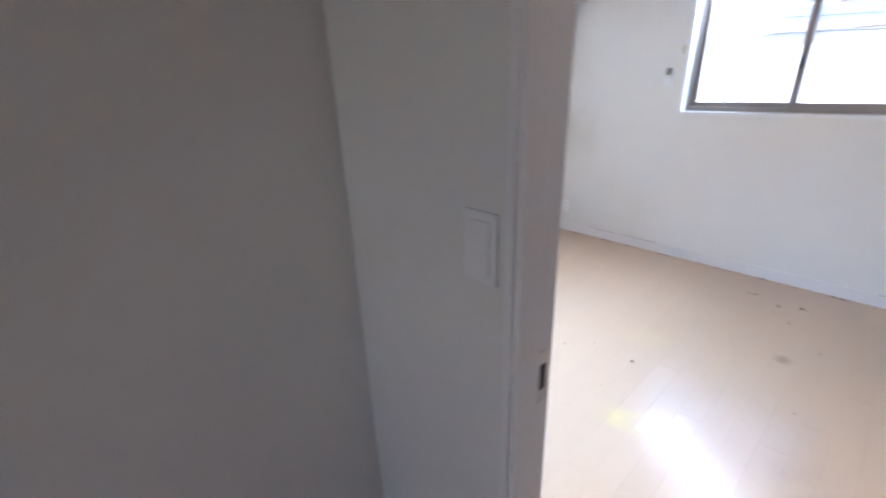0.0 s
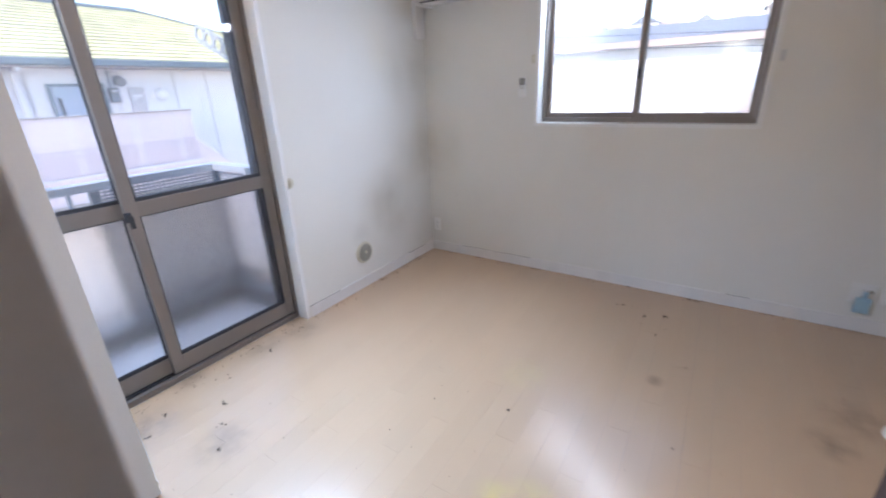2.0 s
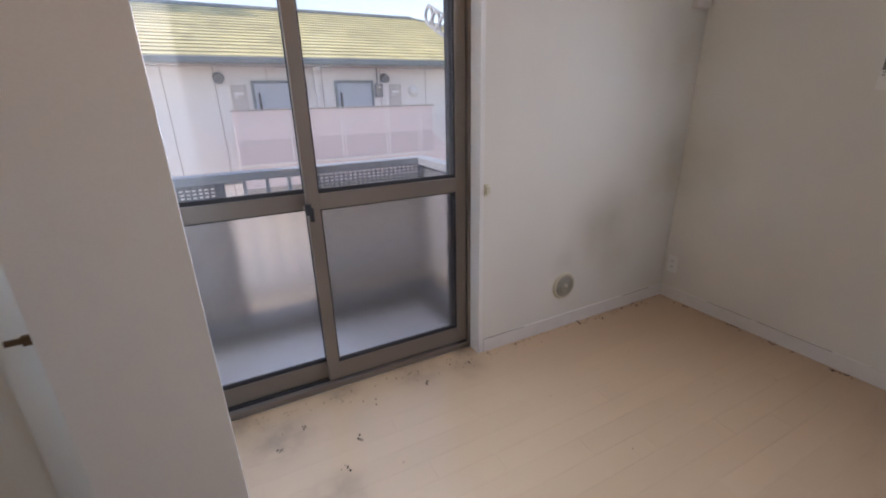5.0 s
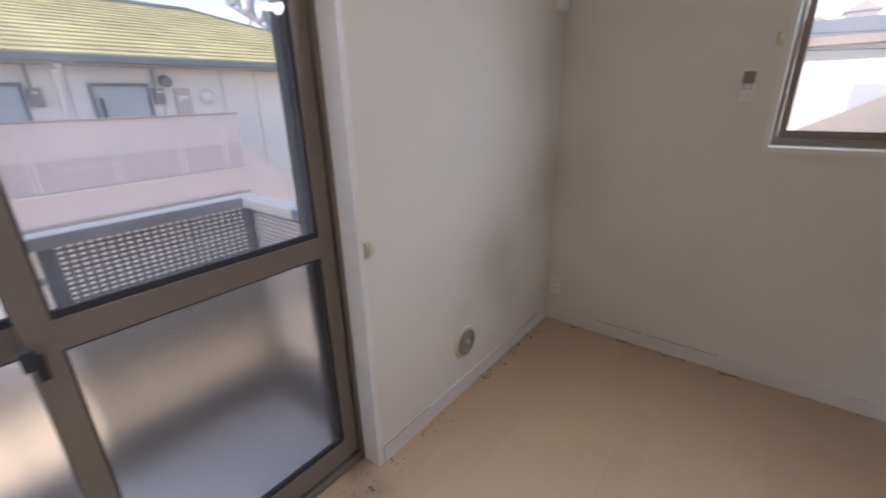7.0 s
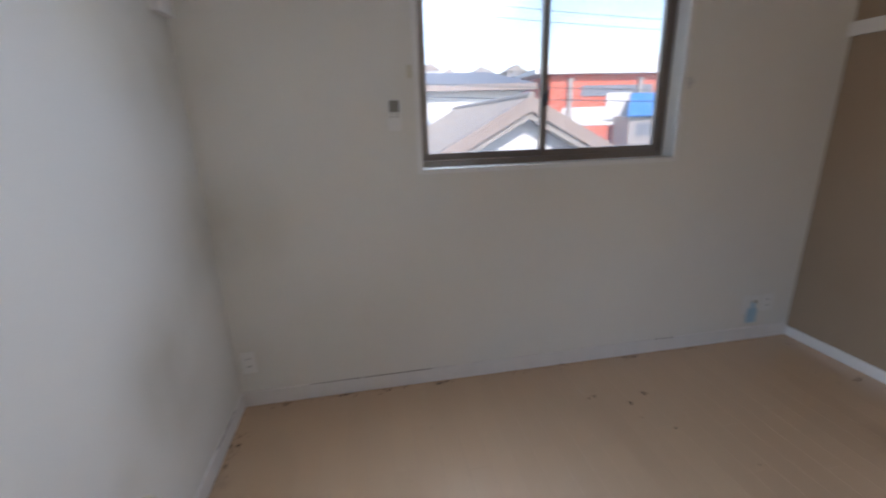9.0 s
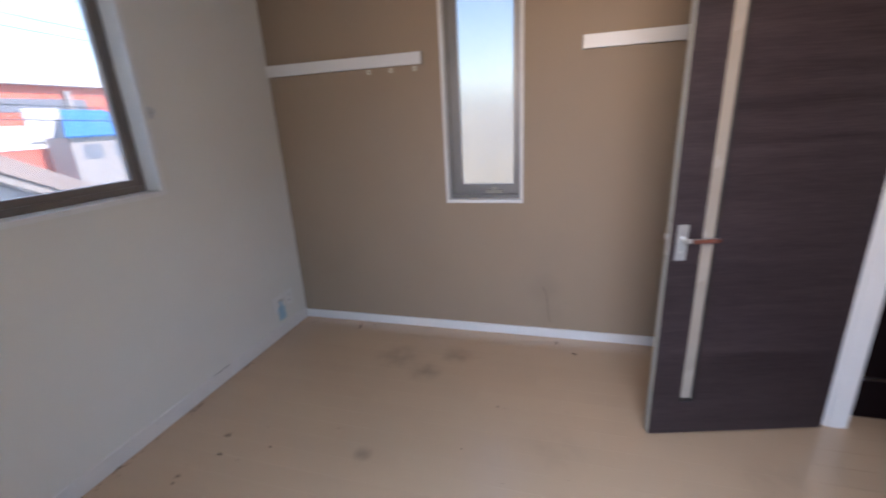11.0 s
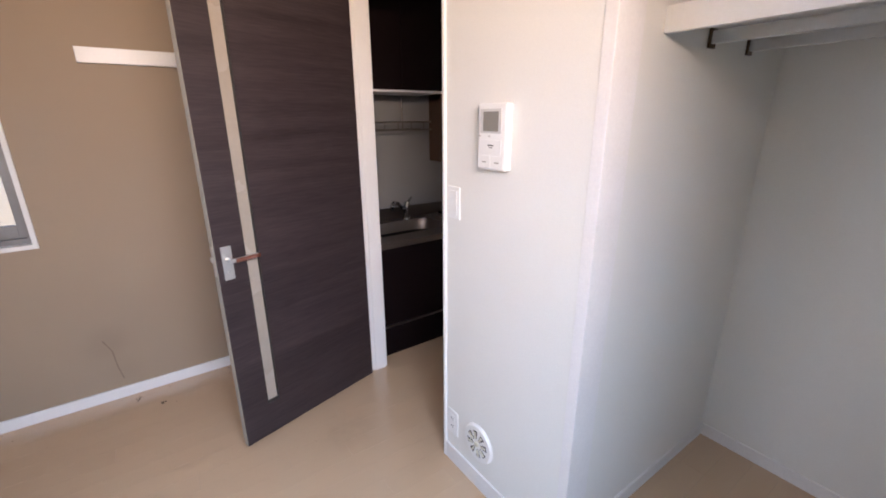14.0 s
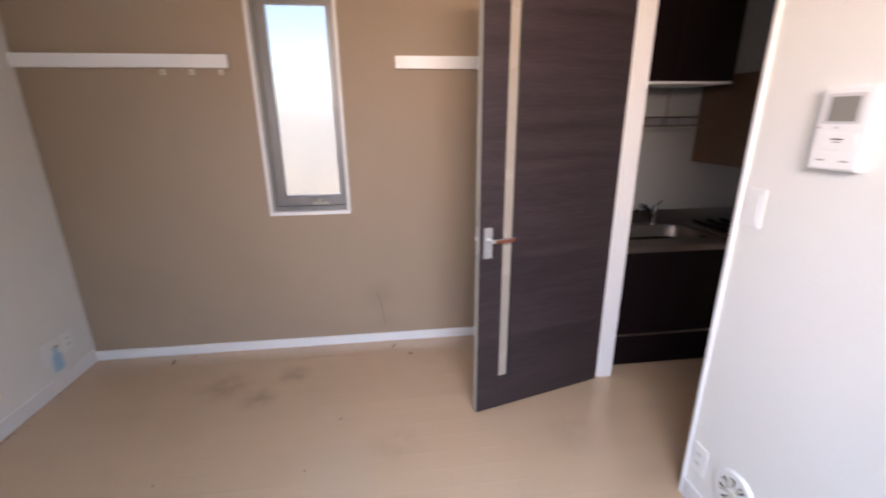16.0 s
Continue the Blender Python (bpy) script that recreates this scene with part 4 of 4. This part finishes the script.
for y in (-1.35, -1.28, -0.35, -0.28, 0.62, 0.69, 1.38, 1.45):
    part("seam", B((PX + 0.009, PX + 0.014, y - 0.008, y + 0.008, 0.15, 1.11)), M_SIDING, pr)
part("stair_wall", prism(bmesh.new(), [(PX, 1.745, 0.55), (PX, 3.4, -0.95), (PX, 3.4, -2.2), (PX, 1.745, -0.62)], (-0.1, 0, 0), (0, 0, 0)), M_PINK, ap, "sloping pink stair wall")


def ext_door(y0, y1):
    d = part("door", B((FX - 0.02, FX + 0.03, y0, y1, -0.4, 1.64)), M_EXTDOOR, ap, "blue-grey flat entrance door")
    part("door_frame", B((FX + 0.001, FX + 0.05, y0 - 0.06, y0 - 0.001, -0.4, 1.70), (FX + 0.001, FX + 0.05, y1 + 0.001, y1 + 0.06, -0.4, 1.70), (FX + 0.001, FX + 0.05, y0, y1, 1.641, 1.70)), M_GUTTER, d)
    part("handle", B((FX + 0.03, FX + 0.06, y0 + 0.06, y0 + 0.10, 0.95, 1.45)), M_BLACK, d)


for y0, y1 in ((-1.78, -0.98), (-0.03, 0.77)):
    ext_door(y0, y1)
for y in (-0.80, 0.96):
    mt = part("electric_meter", B((FX + 0.001, FX + 0.10, y - 0.09, y + 0.09, 1.33, 1.62), bevel=0.02), M_METER, ap, "grey electric meter")
    part("dial", B((FX + 0.101, FX + 0.11, y - 0.06, y + 0.06, 1.50, 1.59)), M_SCREEN, mt)
    part("dial_strip", B((FX + 0.1105, FX + 0.113, y - 0.04, y + 0.04, 1.535, 1.56)), M_PLASTIC, mt)
    part("conduit", tube(bmesh.new(), (FX + 0.05, y - 0.03, 1.62), (FX + 0.05, y - 0.03, 1.96), 0.02, n=8), M_METER, mt)
for y0, y1 in ((-2.24, -1.93), (1.24, 1.53)):
    sp = part("service_panel", B((FX + 0.001, FX + 0.04, y0, y1, 1.0, 1.62)), M_HATCH, ap, "beige service hatch with a paper notice")
    part("notice", B((FX + 0.041, FX + 0.044, y0 + 0.06, y1 - 0.06, 1.42, 1.47), (FX + 0.041, FX + 0.044, y0 + 0.06, y0 + 0.12, 1.36, 1.40)), M_PLASTIC, sp)
for y in (-2.42, 1.12):
    part("vent_hood", tube(bmesh.new(), (FX + 0.001, y, 1.75), (FX + 0.14, y, 1.72), 0.11, 0.09, 18), M_METER, ap, "round dark vent hood")
b = bmesh.new()
bmesh.ops.create_uvsphere(b, u_segments=18, v_segments=10, radius=0.14, matrix=Matrix.Translation((FX + 0.03, 1.86, 1.46)))
part("globe_lamp", b, M_PLASTIC, ap, "white round wall lamp", smooth=True)
part("downpipe", B((FX + 0.02, FX + 0.09, -0.52, -0.45, -0.4, 1.9), (FX + 0.02, FX + 0.45, -0.52, -0.45, 1.9, 1.96)), M_SIDING, ap)

wb = thing("neighbour_house", "white rendered house beside the apartment block", "building")
part("wall", B((-18.0, -11.5, -16.0, -4.7, -3.0, 6.0)), M_EXTWHITE, wb)
part("ledge", B((FX + 0.003, FX + 0.2, -4.35, -3.95, 0.55, 0.60)), M_FASCIA, ap)
part("floor_band", B((FX + 0.003, FX + 0.06, -4.24, -2.34, -0.40, -0.34)), M_GUTTER, ap, "dark grey floor band")
part("roof", B((-18.3, -11.2, -16.3, -4.5, 6.0, 6.2)), M_SLATE, wb)

gh = thing("gabled_house", "white gabled house with a tan ribbed roof", "house")
AX, GY, AZ, SL = 4.30, 7.0, 1.86, 0.55
part("wall", prism(bmesh.new(), [(1.9, GY + 0.35, -3), (6.9, GY + 0.35, -3), (6.9, GY + 0.35, 0.30), (AX, GY + 0.35, AZ - 0.2), (1.9, GY + 0.35, 0.42)], (0, 0, 0), (0, 7, 0)), M_EXTWHITE, gh)
for s, end in ((-1, 1.2), (1, 7.6)):
    z_end = AZ - SL * abs(AX - end)
    side = part("roof_side", prism(bmesh.new(), [(AX, GY, AZ), (end, GY, z_end), (end, GY, z_end - 0.1), (AX, GY, AZ - 0.1)], (0, 0.02, 0), (0, 8, 0)), M_TAN, gh)
    b = bmesh.new()
    for k in range(1, 19):
        y = GY + 0.42 * k
        prism(b, [(AX, y, AZ + 0.03), (end, y, z_end + 0.03), (end, y, z_end), (AX, y, AZ)], (0, 0, 0), (0, 0.05, 0))
    part("roof_ribs", b, M_TAN, side)
    part("bargeboard", prism(bmesh.new(), [(AX, GY, AZ + 0.02), (end, GY, z_end + 0.02), (end, GY, z_end - 0.30), (AX, GY, AZ - 0.30)], (0, -0.06, 0), (0, 0.02, 0)), M_FASCIA, gh, "brown bargeboard")
    part("under_board", prism(bmesh.new(), [(AX, GY, AZ - 0.30), (end, GY, z_end - 0.30), (end, GY, z_end - 0.46), (AX, GY, AZ - 0.46)], (0, 0.0, 0), (0, 0.3, 0)), M_TAN, gh)
part("ridge", tube(bmesh.new(), (AX, GY - 0.05, AZ + 0.03), (AX, GY + 8, AZ + 0.03), 0.07, n=8), M_TAN, gh)

fh = thing("flat_house", "white house with a brown flat-edged roof", "house")
part("wall", B((-6.0, 7.6, 16.4, 24.0, -3.0, 2.7)), M_EXTWHITE, fh)
part("fascia", B((-6.5, 8.1, 15.9, 24.4, 2.62, 2.86)), M_FASCIA, fh)
part("roof", prism(bmesh.new(), [(-6.5, 15.9, 2.87), (8.1, 15.9, 2.87), (7.2, 20, 3.75), (-5.6, 20, 3.75)], (0, 0, 0), (0, 0.6, -0.05)), M_SLATE, fh)
part("window", B((2.4, 3.6, 16.38, 16.4, 0.6, 1.5)), M_EXTDOOR, fh)
an = thing("tv_antenna", "thin grey roof antenna", "antenna")
b = tube(bmesh.new(), (3.05, 15.95, 2.88), (3.05, 15.95, 4.0), 0.03, n=8)
tube(b, (2.75, 15.95, 3.75), (3.35, 15.95, 3.75), 0.02, n=6)
part("mast", b, M_METER, an)
bmesh_ball = bmesh.new()
bmesh.ops.create_uvsphere(bmesh_ball, u_segments=12, v_segments=8, radius=0.14, matrix=Matrix.Translation((3.05, 15.9, 3.1)))
part("insulator", bmesh_ball, M_PLASTIC, an, smooth=True)

rb = thing("red_shop_building", "large red-clad building with a white curved roof", "building")
part("wall", B((15.0, 25.5, 30.0, 44.0, -3.0, 4.9)), M_RED, rb)
part("white_band", B((16.0, 25.0, 29.93, 29.99, 0.8, 2.2)), M_EXTWHITE, rb)
part("window_band", B((17.5, 23.6, 29.93, 29.99, 3.0, 3.8)), M_SLATE, rb)
part("sign_panel", B((19.6, 21.6, 29.80, 29.92, 1.2, 3.2)), M_EXTWHITE, rb, "white sign panel")
for x in (16.3, 22.2):
    part("pillar", B((x, x + 0.35, 29.6, 29.9, -3, 4.3)), M_BEIGE, rb)
b = bmesh.new()
pts = [(x, 29.4, 4.9 + 1.25 * math.sin(math.pi * (x - 13.5) / 14)) for x in [13.5 + k for k in range(15)]]
prism(b, pts + [(27.5, 29.4, 4.6), (13.5, 29.4, 4.6)], (0, 0, 0), (0, 15, 0))
part("roof", b, M_EXTWHITE, rb, "white curved roof")
bh = thing("blue_roof_house", "house with a bright blue sheet roof", "house")
part("roof", prism(bmesh.new(), [(19.6, 26.8, 1.45), (26, 26.8, 1.45), (24, 29.2, 3.1), (21.3, 29.2, 3.1)], (0, 0, 0), (0, 0.05, -0.1)), M_ROOFBLUE, bh)
part("wall", B((20.0, 25.6, 27.2, 29.2, -3.0, 1.4)), M_BEIGE, bh)
part("window", B((20.6, 21.8, 27.17, 27.199, 0.0, 0.9)), M_SLATE, bh)
part("window", B((22.6, 24.0, 27.17, 27.199, 0.0, 0.9)), M_SLATE, bh)

# far hillside with small houses
rnd = random.Random(7)
b = bmesh.new()
ridge = [(-120 + 12 * k, 84, 8.2 + 0.8 * math.sin(k * 0.9) + rnd.uniform(-0.4, 0.4)) for k in range(24)]
prism(b, ridge + [(156, 84, -3), (-120, 84, -3)], (0, 0, 0), (0, 60, 0))
structure("backdrop", b, M_HILL, "distant wooded hill", "hill")
for k in range(22):
    x, z = -30 + 4.9 * k + rnd.uniform(-1, 1), rnd.uniform(3.6, 5.4)
    h = thing("far_house", "small distant house on the hillside", "house", pose(x, 92 + rnd.uniform(-6, 6), 6.8), group="far houses")
    w, d = rnd.uniform(3, 4.6), 5
    part("wall", B((0, w, 0, d, 0, z)), rnd.choice((M_EXTWHITE, M_BEIGE, M_SIDING)), h)
    part("roof", prism(bmesh.new(), [(-0.4, -0.3, z), (w + 0.4, -0.3, z), (w / 2, -0.3, z + 1.5)], (0, 0, 0), (0, d + 0.6, 0)), rnd.choice((M_SLATE, M_FASCIA, M_TAN)), h)
    for f in (0.2, 0.6):
        part("window", B((w * f, w * f + 0.8, -0.04, -0.002, z - 1.3, z - 0.4)), M_SLATE, h)

# Added stand-in: its pale roof makes the lower slit pane bright.
eh = thing("east_house", "stand-in low house whose pale cream sunlit roof brightens the slit window", "house")
part("wall", B((4.9, 15.0, -14.0, 0.7, -3.0, 0.55)), M_SIDING, eh)
part("roof", prism(bmesh.new(), [(4.4, -14.5, 0.62), (10.0, -14.5, 1.86), (15.6, -14.5, 0.62)], (0, 0, 0), (0, 15.6, 0)), M_CREAMROOF, eh, "pale cream metal roof")
b = bmesh.new()
for k in range(34):
    y = -14.4 + 0.455 * k
    prism(b, [(4.4, y, 0.625), (10.0, y, 1.865), (10.0, y, 1.895), (4.4, y, 0.655)], (0, 0, 0), (0, 0.04, 0))
part("roof_ribs", b, M_CREAMROOF, eh)

up = thing("utility_pole", "pale concrete utility pole behind the apartment roof", "utility pole", pose(-17.0, 7.85, -3.0))
part("shaft", tube(bmesh.new(), (0, 0, 0), (0, 0, 11.5), 0.19, 0.13, 20), M_STUCCO, up, smooth=True)
part("cross_arm", B((-0.05, 0.05, -0.9, 0.9, 10.6, 10.7)), M_METER, up, "grey steel cross arm")

# power lines across the view
def cable(name, a, c, sag, label):
    cu = bpy.data.curves.new(name, "CURVE")
    cu.dimensions, cu.bevel_depth, cu.bevel_resolution = "3D", 0.018, 1
    sp = cu.splines.new("POLY")
    sp.points.add(24)
    for k in range(25):
        f = k / 24
        q = Vector(a).lerp(Vector(c), f)
        sp.points[k].co = (q.x, q.y, q.z - sag * 4 * f * (1 - f), 1)
    cu.materials.append(M_WIRE)
    return tagged(new(name, cu), label, "cable", "overhead cables")


cable("power_line", (-20, 22, 10.5), (40, 26, 7.2), 1.2, "black overhead power line between houses")
cable("power_line", (-20, 21, 9.8), (40, 25, 6.6), 1.4, "black overhead power line between houses")
cable("power_line", (-20, 14, 4.2), (30, 12, 1.9), 0.5, "thin overhead telephone line")
cable("power_line", (-20, 14, 3.8), (30, 12, 1.5), 0.5, "thin overhead telephone line")
cable("power_line", (-5.2, -14, 4.4), (-5.6, 14, 3.2), 0.5, "black overhead cable in front of the roof")
cable("power_line", (-5.1, -14, 4.2), (-5.5, 14, 3.0), 0.5, "black overhead cable in front of the roof")

# ---- dirt on the floor ----
rnd = random.Random(3)
b = bmesh.new()


def flake(x, y, s):
    a, n = rnd.uniform(0, math.tau), rnd.choice((4, 5, 6))
    pts = [(x + s * rnd.uniform(0.5, 1) * math.cos(a + k * math.tau / n), y + s * rnd.uniform(0.3, 0.8) * math.sin(a + k * math.tau / n), 0.0005) for k in range(n)]
    prism(b, pts, (0, 0, 0), (0, 0, 0.0015 + 0.3 * s))


for x, y, s in ((1.526, -1.639, 0.010), (1.30, -1.62, 0.004), (1.18, -1.75, 0.005), (1.12, -2.02, 0.004), (0.82, -2.2, 0.004), (2.02, -0.62, 0.008), (1.92, -0.52, 0.005), (2.2, -0.88, 0.005),
                (2.52, -1.62, 0.006), (2.2, -1.5, 0.004), (0.74, -2.3, 0.004)):
    flake(x, y, s)
for x, y in ((0.04, -0.3), (0.03, -0.42), (0.05, -0.62), (0.03, -0.8), (0.22, -0.03), (0.52, -0.02), (0.74, -0.03), (1.02, -0.04), (1.06, -0.03), (1.75, -0.02), (2.15, -0.03), (2.2, -0.04), (2.6, -0.02),
             (2.05, -0.36), (1.93, -0.42), (1.78, -0.33), (0.2, -2.62), (0.12, -2.5), (0.42, -2.4), (0.55, -2.5), (0.3, -2.3), (0.1, -1.9), (0.05, -1.62), (3.2, -0.5), (3.22, -1.9), (3.1, -2.0)):
    for k in range(5):
        flake(x + rnd.gauss(0, 0.012), y + rnd.gauss(0, 0.008), rnd.uniform(0.003, 0.009))
for k in range(70):
    flake(rnd.uniform(0.1, 3.2), -0.012 - abs(rnd.gauss(0, 0.02)), rnd.uniform(0.002, 0.006))
for k in range(60):
    flake(0.012 + abs(rnd.gauss(0, 0.03)), rnd.uniform(-1.5, -0.05), rnd.uniform(0.002, 0.006))
for k in range(70):
    flake(-0.04 + abs(rnd.gauss(0, 0.06)), rnd.uniform(-3.0, -1.54), rnd.uniform(0.002, 0.006))
for k in range(28):
    flake(W - 0.02 - abs(rnd.gauss(0, 0.05)), rnd.uniform(-2.9, -0.05), rnd.uniform(0.002, 0.005))
for k in range(60):
    flake(rnd.uniform(0.2, 3.1), rnd.uniform(-2.9, -0.2), rnd.uniform(0.001, 0.003))
solid("floor_debris", b, M_DEBRIS, "scattered dark dirt flakes on the wooden floor", "dirt", "stuff")

# ---- floor planks ----
PW = 0.1
plank_meshes = {}


def plank_mesh(length):
    key = round(length, 3)
    if key not in plank_meshes:
        g = 0.0002
        plank_meshes[key] = mesh_from("plank", B((g, PW - g, g, length - g, -0.0085, 0.0), bevel=0.0003), M_PLANK)
    return plank_meshes[key]


x = -0.065
col = 0
while x < W:
    mid = x + PW / 2
    end = -5.6 if 1.36 < mid < 2.86 else (-4.16 if 0.42 < mid < 1.33 else -3.1)
    y = 0.0
    first = 0.3 + 0.3 * ((col * 2) % 3) + (0.05 if col % 2 else 0.0)
    while y > end:
        length = min(first if y == 0.0 else 0.9, y - end)
        ob = new("plank", plank_mesh(length))
        ob.location = (x, y - length, 0)
        ob.parent = floor
        y -= length
    x += PW
    col += 1
